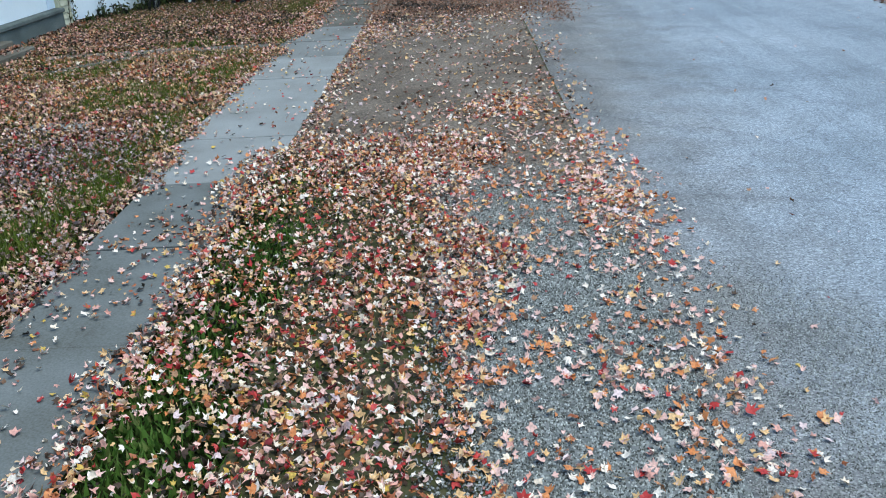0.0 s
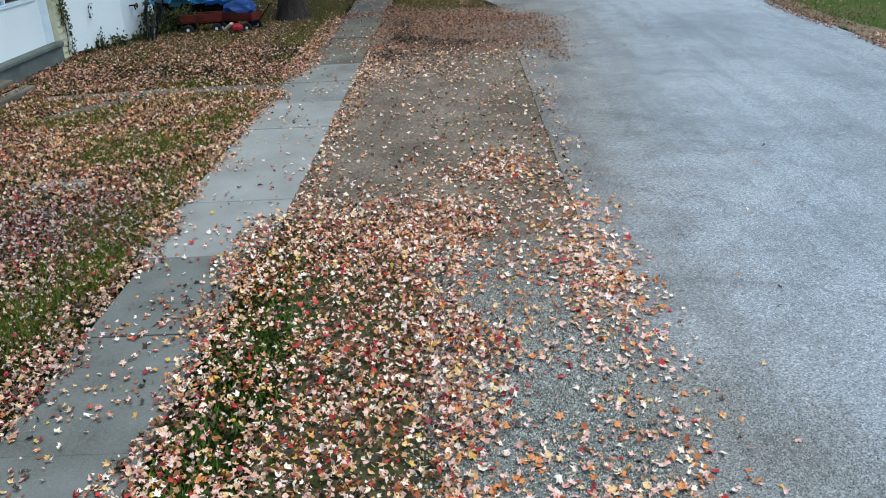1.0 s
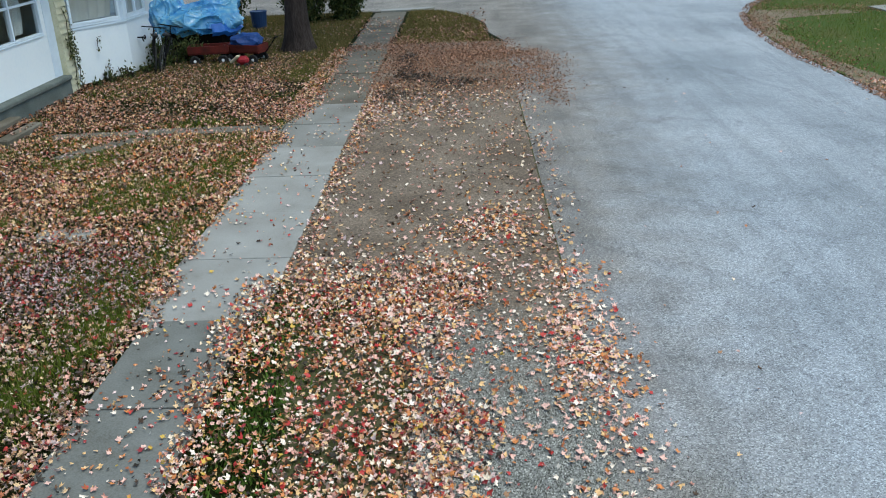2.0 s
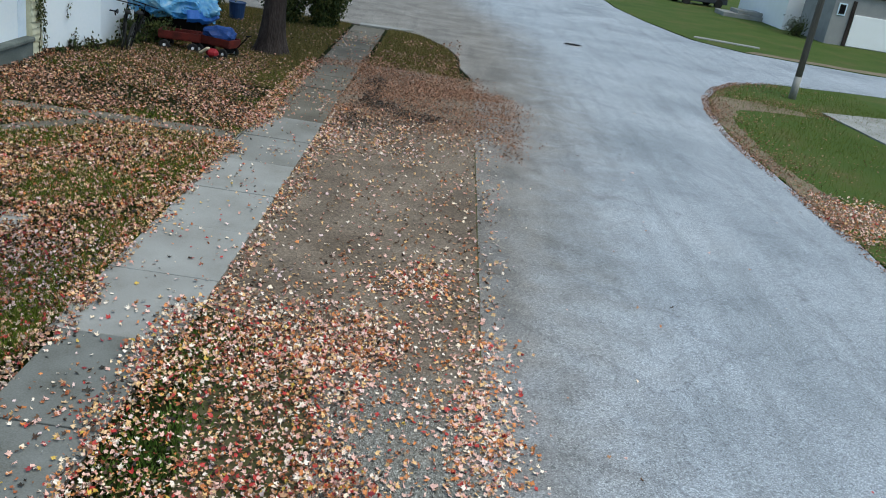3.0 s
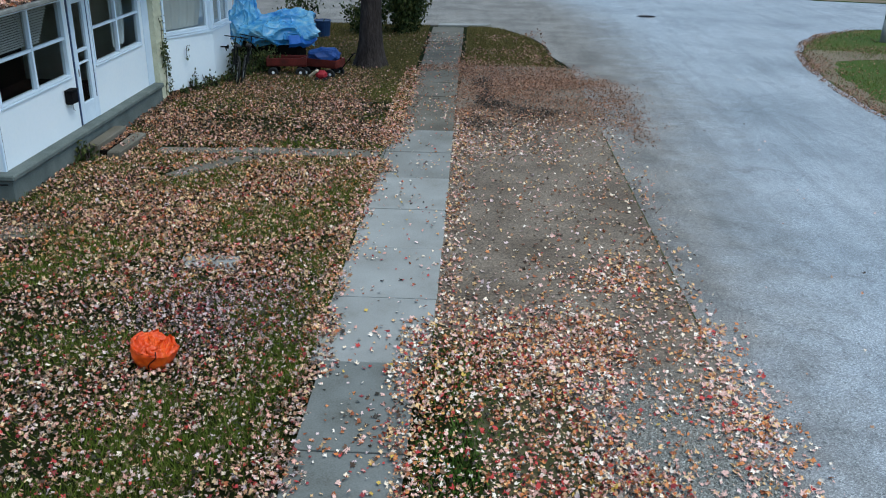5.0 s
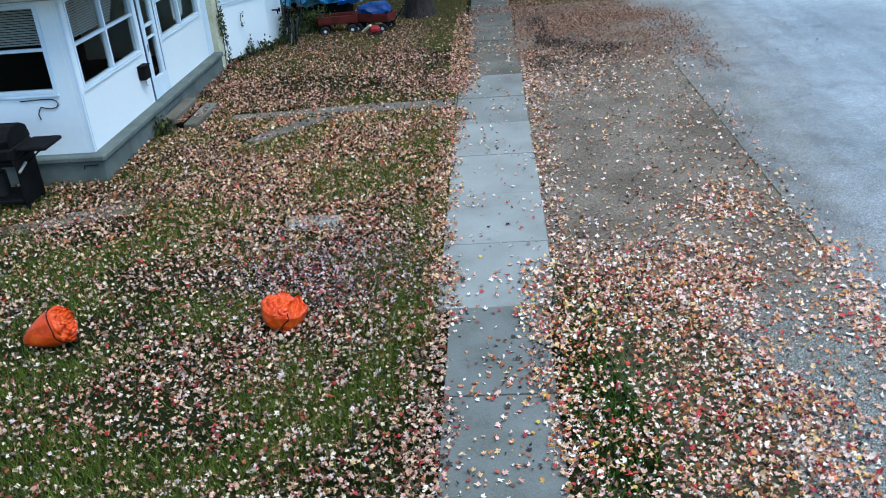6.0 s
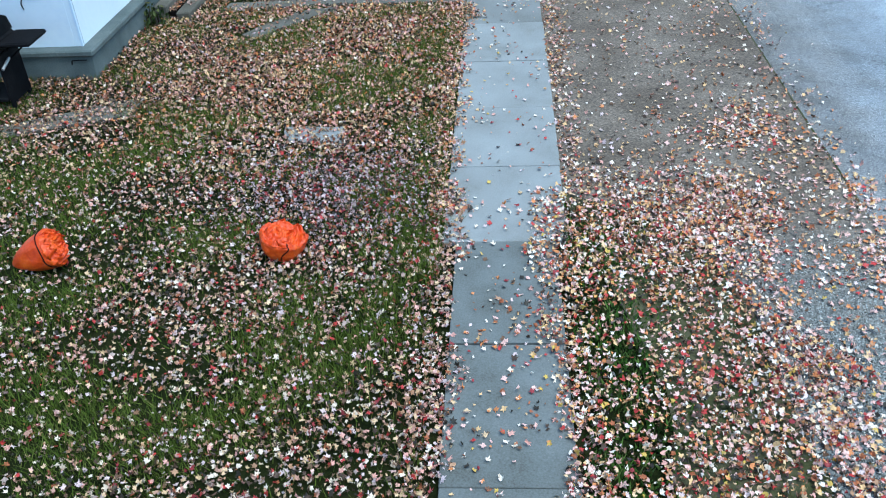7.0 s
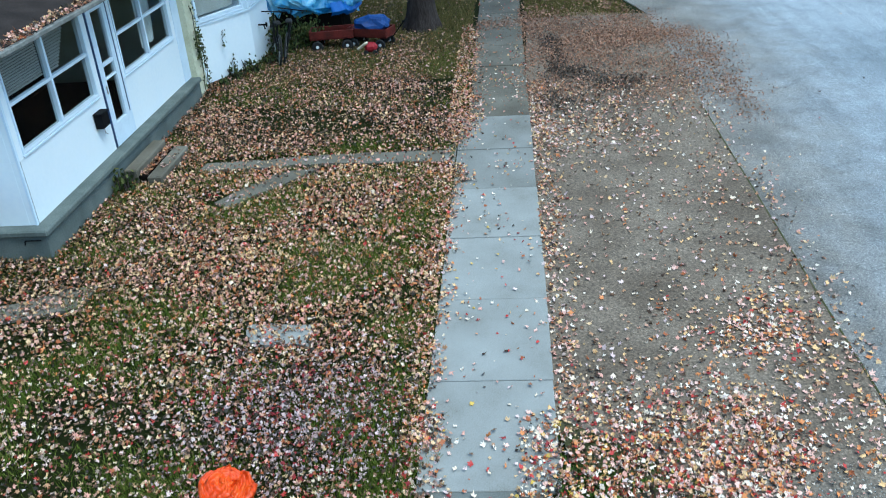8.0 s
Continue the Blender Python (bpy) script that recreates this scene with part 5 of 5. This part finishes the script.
def tarp_pile():
    t = thing("tarp_pile", (-5.0, 14.3, 0), "crumpled blue plastic tarp draped over a pile by the house", "tarp")
    bm = bmesh.new()
    crumpled(bm, (-4.85, 14.3, 0.82), (1.02, 0.84, 0.62), 19, 4, 0.5)
    crumpled(bm, (-5.75, 14.25, 1.0), (0.44, 0.55, 0.84), 12, 7, 0.6)
    part("tarp", bm, M_TARP, t)
    bm = bmesh.new()
    last = None
    for i in range(61):
        a = -1.15 + 2.2 * i / 60
        w = 0.035 * math.sin(0.25 * i) + 0.015 * math.sin(0.7 * i + 1)
        hi = bm.verts.new((-4.85 + 0.88 * math.cos(a), 14.3 + 0.74 * math.sin(a), 0.80 + w))
        lo = bm.verts.new((-4.85 + (0.87 + w) * math.cos(a), 14.3 + (0.73 + w) * math.sin(a), 0.50 + w))
        out = bm.verts.new((-4.85 + (0.97 + w) * math.cos(a), 14.3 + (0.82 + w) * math.sin(a), 0.60 + w))
        if last:
            bm.faces.new((last[0], hi, out, last[2])), bm.faces.new((last[2], out, lo, last[1]))
        last = (hi, lo, out)
    part("turned_hem", bm, M_TARPB, t, "deep blue turned edge of the tarp")
    # Filler block added under the tarp, near-black for the shade below its hem.
    part("tarp_filler", bx((-5.9, 13.8, -0.03), (-4.25, 14.8, 0.75), 0.05), M_UNLIT, t, "unseen filler block under the tarp, near-black for shade")
    return t


tarp_pile()


def wagon(at, turn, label, group="red wagons"):
    w = thing("wagon", at, label, "wagon", group)
    R = Matrix.Translation(at) @ Matrix.Rotation(turn, 4, "Z")
    bm = bmesh.new()
    for lo, hi in (((-0.5, -0.24, 0.26), (0.5, 0.24, 0.29)), ((-0.5, -0.25, 0.29), (0.5, -0.225, 0.46)), ((-0.5, 0.225, 0.29), (0.5, 0.25, 0.46)),
                   ((-0.5, -0.225, 0.29), (-0.475, 0.225, 0.46)), ((0.475, -0.225, 0.29), (0.5, 0.225, 0.46))):
        box(bm, lo, hi, 0.008, R)
    part("tray", bm, M_RED, w)
    for x in (-0.34, 0.34):
        part("axle", tube(bmesh.new(), R @ Vector((x, -0.22, 0.11)), R @ Vector((x, 0.22, 0.11)), 0.012), M_METAL, w)
        part("bolster", box(bmesh.new(), (x - 0.05, -0.15, 0.12), (x + 0.05, 0.15, 0.258), 0.01, R), M_BLACK, w)
        for y in (-0.24, 0.24):
            wh = part("wheel", tube(bmesh.new(), R @ Vector((x, y - 0.025, 0.11)), R @ Vector((x, y + 0.025, 0.11)), 0.062, seg=14), M_RUBBER, w, "black wheel disc")
            part("hub", tube(bmesh.new(), R @ Vector((x, y - 0.032, 0.11)), R @ Vector((x, y + 0.032, 0.11)), 0.038, seg=12), M_CARW, wh, "white hub cap")
            part("tyre", ring(bmesh.new(), R @ Vector((x, y, 0.11)), R.to_3x3() @ Vector((0, 1, 0)), 0.095, 0.035, 18, 6), M_RUBBER, wh)
    bm = tube(bmesh.new(), R @ Vector((0.5, 0, 0.2)), R @ Vector((0.85, 0.05, 0.62)), 0.012)
    tube(bm, R @ Vector((0.85, -0.06, 0.62)), R @ Vector((0.85, 0.16, 0.62)), 0.014)
    part("handle", bm, M_BLACK, w)
    return w


wagon((-4.35, 12.75, -0.02), 0.1, "red metal pull wagon standing on the leafy yard")
wagon((-3.45, 12.75, -0.02), -0.35, "red pull wagon with a blue cover in its tray")
cover = thing("blue_cover", (-3.4, 12.75, 0.45), "crumpled dark blue plastic cover in the wagon", "cover")
bm = bmesh.new()
bmesh.ops.create_icosphere(bm, subdivisions=3, radius=1.0)
for v in bm.verts:
    d = 1 + 0.3 * noise.noise(v.co * 1.7) + 0.12 * abs(noise.noise(v.co * 5))
    v.co = Vector((v.co.x * 0.42 * d, v.co.y * 0.26 * d, max(-0.1, v.co.z * 0.2 * d)))
bm.transform(Matrix.Translation((-3.38, 12.75, 0.5)))
part("cover", bm, M_BLUE, cover)
toy = thing("ride_on_toy", (-3.45, 12.05, 0), "small red and cream plastic ride-on toy", "toy")
bm = bx((-3.52, 11.95, 0.05), (-3.24, 12.18, 0.25), 0.07)
part("body", bm, M_REDTOY, toy)
part("seat", box(bmesh.new(), (-0.16, -0.06, -0.03), (0.14, 0.06, 0.03), 0.02, pose(-3.55, 12.0, 0.2, 0, -35, -25)), M_STRAPC, toy, "cream plastic seat")
for x in (-3.48, -3.28):
    for y in (11.93, 12.22):
        part("wheel", tube(bmesh.new(), (x, y - 0.02, 0.045), (x, y + 0.02, 0.045), 0.06, seg=12), M_RUBBER, toy)

bin_ = thing("tub", (-4.45, 18.75, 0), "dark blue plastic tub on the grass", "tub")
part("tub_body", tube(bmesh.new(), (-4.45, 18.75, -0.03), (-4.45, 18.75, 0.5), 0.21, 0.255, 20), M_NAVY, bin_)
part("rim", ring(bmesh.new(), (-4.45, 18.75, 0.5), (0, 0, 1), 0.255, 0.02, 22), M_NAVY, bin_)


def bicycle(at, turn, lean, label):
    b = thing("bicycle", at, label, "bicycle")
    R = Matrix.Translation(at) @ Matrix.Rotation(turn, 4, "Z") @ Matrix.Rotation(lean, 4, "X")
    P = lambda x, y, z: R @ Vector((x, y, z))
    ax = R.to_3x3() @ Vector((0, 1, 0))
    for x in (-0.52, 0.52):
        wh = part("wheel", ring(bmesh.new(), P(x, 0, 0.33), ax, 0.3, 0.012, 28, 5), M_BLACK, b)
        part("tyre", ring(bmesh.new(), P(x, 0, 0.33), ax, 0.325, 0.022, 28, 6), M_RUBBER, wh)
        bm = bmesh.new()
        for i in range(14):
            a = 6.283 * i / 14
            tube(bm, P(x, 0, 0.33), P(x + 0.3 * math.cos(a), 0, 0.33 + 0.3 * math.sin(a)), 0.0025, seg=4)
        part("spokes", bm, M_METAL, wh)
    bm = bmesh.new()
    for p, q in (((-0.52, 0, 0.33), (-0.12, 0, 0.3)), ((-0.12, 0, 0.3), (-0.24, 0, 0.82)), ((-0.22, 0, 0.75), (0.34, 0, 0.78)), ((-0.12, 0, 0.3), (0.36, 0, 0.72)),
                 ((-0.52, 0, 0.33), (-0.22, 0, 0.72)), ((0.33, 0, 0.86), (0.52, 0, 0.33))):
        tube(bm, P(*p), P(*q), 0.017)
    part("frame", bm, M_BLACK, b)
    part("saddle", box(bmesh.new(), (-0.37, -0.07, 0.84), (-0.1, 0.07, 0.9), 0.025, R), M_RUBBER, b)
    bm = tube(bmesh.new(), P(0.33, 0, 0.84), P(0.3, 0, 0.98), 0.013)
    tube(bm, P(0.3, -0.3, 1.0), P(0.3, 0.3, 1.0), 0.013)
    part("handlebar", bm, M_BLACK, b)
    bm = ring(bmesh.new(), P(-0.12, 0.03, 0.3), ax, 0.09, 0.008, 18, 4)
    part("chainring", bm, M_METAL, b)
    return b


bicycle((-5.55, 12.0, -0.02), 1.95, 0.16, "dark bicycle leaning beside the bay wall")
bicycle((-5.32, 12.2, -0.02), 1.7, 0.2, "second dark bicycle parked against the first")

# ---- across the street ----
M_CARG = mat("dark_car_paint", [(0.03, 0.035, 0.045), (0.06, 0.065, 0.075)], 2, 20, 0.3, 0)


def van(at, turn, L, W, H, paint, label, hood=0.9):
    v = thing("van" if H > 1.6 else "car", at, label, "vehicle")
    R = Matrix.Translation(at) @ Matrix.Rotation(turn, 4, "Z")
    bm = bmesh.new()
    prof = [(-L / 2, 0.3), (-L / 2, H * 0.62), (-L / 2 + 0.25, H), (L / 2 - hood - 0.5, H), (L / 2 - hood, H * 0.6), (L / 2 - 0.1, H * 0.52), (L / 2, 0.3)]
    a = [bm.verts.new(R @ Vector((x, -W / 2 + 0.12 * (z > H * 0.7), z))) for x, z in prof]
    c = [bm.verts.new(R @ Vector((x, W / 2 - 0.12 * (z > H * 0.7), z))) for x, z in prof]
    bm.faces.new(a), bm.faces.new(list(reversed(c)))
    for i in range(len(prof)):
        j = (i + 1) % len(prof)
        bm.faces.new((a[i], c[i], c[j], a[j]))
    bmesh.ops.recalc_face_normals(bm, faces=bm.faces)
    bmesh.ops.bevel(bm, geom=list(bm.edges), offset=0.05, segments=2, affect="EDGES")
    part("body", bm, paint, v)
    for y in (-W / 2 - 0.004, W / 2 - 0.056):
        part("side_window", box(bmesh.new(), (-L / 2 + 0.5, y, H * 0.66), (L / 2 - hood - 0.6, y + 0.06, H * 0.9), 0.01, R), M_BLACK, v, "dark glass")
    for x in (-L / 2 + 0.8, L / 2 - 0.8):
        for y in (-W / 2 + 0.08, W / 2 - 0.08):
            part("wheel", tube(bmesh.new(), R @ Vector((x, y - 0.1, 0.32)), R @ Vector((x, y + 0.1, 0.32)), 0.33, seg=18), M_RUBBER, v)
    return v


van((20.6, 61, -0.02), 0.3, 4.4, 1.8, 1.5, M_CARG, "dark car parked beside the white house")


def gabled(name, lo, hi, h, rise, wall, label):
    """A plain house: walls with a gable roof along x."""
    h_ = thing(name, ((lo[0] + hi[0]) / 2, (lo[1] + hi[1]) / 2, 0), label, "house")
    part("wall", bx((*lo, -0.2), (*hi, h), 0.02), wall, h_)
    (x0, y0), (x1, y1), e = lo, hi, 0.15
    bm = bmesh.new()
    ym = (y0 + y1) / 2
    v = [bm.verts.new(p) for p in ((x0 - e, y0 - e, h), (x1 + e, y0 - e, h), (x1 + e, y1 + e, h), (x0 - e, y1 + e, h), (x0 - e, ym, h + rise), (x1 + e, ym, h + rise))]
    for q in ((0, 1, 5, 4), (2, 3, 4, 5), (0, 4, 3), (1, 2, 5), (0, 3, 2, 1)):
        bm.faces.new([v[i] for i in q])
    bmesh.ops.recalc_face_normals(bm, faces=bm.faces)
    part("roof", bm, M_ROOF, h_)
    return h_


def small_window(parent, lo, hi):
    w = part("window", bx(lo, hi, 0.01), M_TRIM, parent)
    part("pane", bx((lo[0] + 0.08, lo[1] - 0.02, lo[2] + 0.08), (hi[0] - 0.08, lo[1] - 0.002, hi[2] - 0.08)), M_BLACK, w, "dark glass")


white_house = gabled("white_house", (23.4, 49.6), (33, 59.5), 3.1, 2.2, M_SIDING, "white sided house across the side street")
small_window(white_house, (24.6, 49.55, 1.1), (25.6, 49.597, 2.3))
grey_house = gabled("grey_house", (24.2, 44.4), (36, 49.0), 2.9, 1.6, M_GREY, "grey sided garage across the side street")
part("garage_door", bx((25.5, 44.34, 0.05), (28.0, 44.397, 1.85), 0.01), M_SIDING, grey_house, "white panel door")
part("door_post", bx((25.25, 44.32, -0.02), (25.47, 44.397, 2.6), 0.01), M_BARK, grey_house, "brown timber post")
part("door_post", bx((28.1, 44.32, -0.02), (28.35, 44.397, 2.6), 0.01), M_BARK, grey_house)
small_window(grey_house, (24.45, 44.35, 1.7), (24.95, 44.397, 2.4))
side_steps = thing("side_steps", (22.3, 54.5, 0), "grey concrete side steps of the white house", "steps")
part("step", bx((20.6, 53.4, -0.05), (23.38, 55.6, 0.3), 0.03), M_CONC, side_steps)
part("step", bx((21.6, 53.6, 0.302), (23.38, 55.4, 0.55), 0.03), M_CONC, side_steps)
shrub((23.1, 46.2, 0.02), 1.6, 1.1, 900, 61, "straggly green bush by the garage corner")

# ---- lawn pieces over the ground, east side ----
EAST = [(9.75, -60), (60, -60), (60, 25.9), (17.9, 24.1), (13.9, 23.0), (12.2, 21.6), (11.1, 19.8), (10.25, 17.7), (9.8, 15.5), (9.5, 13.1), (9.44, 10.6), (9.57, 7)]
lawn = part("lawn_east", prism(ragged(EAST, 0.5, 0.05, 13), -0.1, 0.006), M_FARLAWN)
tagged(lawn, "green mown lawn at the street corner", "lawn", kind="structure")
BARE = [(9.5, 6.0), (9.55, 9), (9.5, 12), (9.62, 14), (9.95, 16), (10.3, 17.6), (10.75, 18.6), (12.0, 18.4), (13.3, 17.8), (13.2, 17.2), (11.8, 17.0), (10.9, 16.6), (10.3, 15.2), (10.05, 13.4), (9.85, 11.5), (9.95, 9.2), (10.4, 7.6), (11.2, 7.4), (11.2, 6.0)]
bare = part("bare_verge", prism(ragged(BARE, 0.4, 0.09, 14), -0.05, 0.012), M_EARTH)
tagged(bare, "bare trampled brown earth along the corner lawn", "earth", kind="structure")
litter("corner_pile", (9.3, 11.3, 5.0, 8.4), 500, lambda x, y: np.clip((y - 5) / 0.6, 0, 1) * np.clip((8.3 - y) / 0.8, 0, 1) * np.clip((x - 9.3) / 0.4, 0, 1) * 0.8, 0.04, 0.4, (0.005, 0.03), M_LEAF_ORANGE, 165, "orange leaf drift at the edge of the corner lawn")
NORTH = [(120, 36.2), (40, 32.2), (21, 31.3), (15.8, 32.2), (13.9, 34.2), (12.6, 39.9), (11.9, 46), (12, 60), (12, 200), (120, 200)]
lawn = part("lawn_north", prism(ragged(NORTH, 0.6, 0.06, 15), -0.1, 0.006), M_FARLAWN)
tagged(lawn, "green lawn across the side street", "lawn", kind="structure")
EDGE_N = [(15.9, 32.3), (21, 31.4), (40, 32.3), (40, 33.6), (21, 32.5), (16.4, 33.1)]
bare = part("bare_verge_north", prism(ragged(EDGE_N, 0.5, 0.12, 18), -0.05, 0.012), M_EARTH)
tagged(bare, "bare brown earth along the far lawn edge", "earth", kind="structure")
NWEST = [(-60, 32.1), (-4, 32.1), (-1.6, 32.6), (-0.3, 33.2), (1.5, 35.6), (2.6, 39.6), (2.8, 50), (2.9, 200), (-60, 200)]
lawn = part("lawn_northwest", prism(ragged(NWEST, 0.6, 0.06, 16), -0.1, 0.006), M_FARLAWN)
tagged(lawn, "leaf-strewn lawn across the side street", "lawn", kind="structure")
litter("lawn_drift", (-9, 2.4, 32.8, 40), 60, lambda x, y: np.where(x < 0.2 + (y - 33.5) * 0.38, 0.9, 0) * (0.3 + mottle(x, y, 0.9, 17)), 0.075, 0.4, (0.04, 0.10), M_LEAF_RUST, 161, "rust-coloured leaf drift on the far lawn")
marker = thing("marker_post", (-0.2, 34.4, 0), "short white marker post on the far corner", "post")
part("post", tube(bmesh.new(), (-0.2, 34.4, 0.0), (-0.2, 34.4, 0.75), 0.06, 0.06, 10), M_TRIM, marker)
part("cap", tube(bmesh.new(), (-0.2, 34.4, 0.752), (-0.2, 34.4, 0.80), 0.07, 0.04, 10), M_TRIM, marker)
walk_e = part("pavement_east", prism(ragged([(14.0, 18.25), (16.4, 18.95), (40, 25), (40, 23), (15.2, 16.4), (14.9, 10), (14.2, 10), (14.35, 14.5)], 0.8, 0.02, 17), -0.05, 0.045), M_CONC)
tagged(walk_e, "pale concrete walk on the corner lawn", "pavement", kind="structure")
walk_n = part("pavement_north", prism(ragged([(14.1, 35.3), (17.3, 34.8), (17.4, 35.3), (14.3, 35.9)], 0.8, 0.02, 19), -0.05, 0.05), M_CONC)
tagged(walk_n, "pale concrete walk slab on the far lawn", "pavement", kind="structure")

# ---- concrete walks in slabs ----
sidewalk = part("sidewalk", bx((-1.04, -13.6, -0.12), (-0.16, 21.2, -0.012)), M_DRIVE)
tagged(sidewalk, "pale grey concrete sidewalk in weathered slabs", "sidewalk", kind="structure")
rng = random.Random(77)
for i in range(-9, 14):
    y = 1.52 * i
    z = 0.012 + rng.uniform(-0.006, 0.008)
    j = lambda: rng.uniform(-0.008, 0.008)
    low = 0.018 if i == 3 else 0.012 if i in (1, -1) else 0.003 if i in (0, 2, 4) else 0.009
    # From i = 5 on, the tree's shade is put into the slab colour.
    x0, x1, stuff_m = (-1.22, 0.0, M_CONC) if -1 <= i < 3 else (-1.21, 0.0, M_CONC_GREY) if i in (3, 4) else (-1.1, -0.12, M_CONC_MID) if i < -1 else (-1.08, -0.02, M_CONC_OLD_SHADE)
    part("slab", bx((x0 + j(), y + low, -0.1), (x1 + j(), y + 1.516, z), 0.006), stuff_m, sidewalk)
apron = part("walk_apron", prism([(-1.40, 5.66), (-1.225, 5.45), (-1.225, 6.5), (-1.38, 6.22)], -0.06, 0.012), M_CONC_GREY)
tagged(apron, "small concrete apron joining walk and sidewalk", "walk", kind="structure")
kerb = part("kerb_strip", prism(ragged([(-0.9, 21.6), (0.4, 21.75), (0.9, 22.05), (0.85, 22.3), (-0.9, 22.1)], 0.3, 0.03, 51), -0.06, 0.03), M_CONC)
tagged(kerb, "pale broken concrete kerb at the side street", "kerb", kind="structure")
path = part("front_walk", prism(ragged([(-1.38, 5.65), (-1.38, 6.15), (-2.9, 6.15), (-3.8, 6.1), (-4.3, 6.0), (-5.3, 5.97), (-5.3, 5.62), (-4.3, 5.68), (-3.8, 5.75), (-2.9, 5.72)], 0.2, 0.03, 23), -0.06, 0.004), M_CONC_OLD_SHADE)
tagged(path, "narrow worn concrete walk leading to the porch steps", "walk", kind="structure")
path = part("side_walk", prism(ragged([(-3.35, 5.62), (-3.85, 5.5), (-4.35, 5.0), (-4.72, 4.4), (-4.45, 4.2), (-4.1, 4.65), (-3.6, 5.25)], 0.2, 0.03, 25), -0.06, 0.004), M_CONC_OLD_SHADE)
tagged(path, "broken branch of concrete walk sunk in the lawn", "walk", kind="structure")
path = part("stepping_stone", prism(ragged([(-3.35, 1.12), (-2.58, 1.1), (-2.55, 0.68), (-3.25, 0.75)], 0.15, 0.03, 27), -0.06, 0.004), M_CONC)
tagged(path, "flat pale stepping stone sunk among leaves", "stone")
path = part("stepping_stone", prism(ragged([(-5.7, 2.05), (-5.5, 2.1), (-5.45, 1.55), (-5.7, 1.5), (-7.3, 0.9), (-7.3, 1.2)], 0.15, 0.03, 29), -0.06, 0.004), M_CONC_OLD_SHADE)
tagged(path, "flat worn stone strip sunk near the grill", "stone")
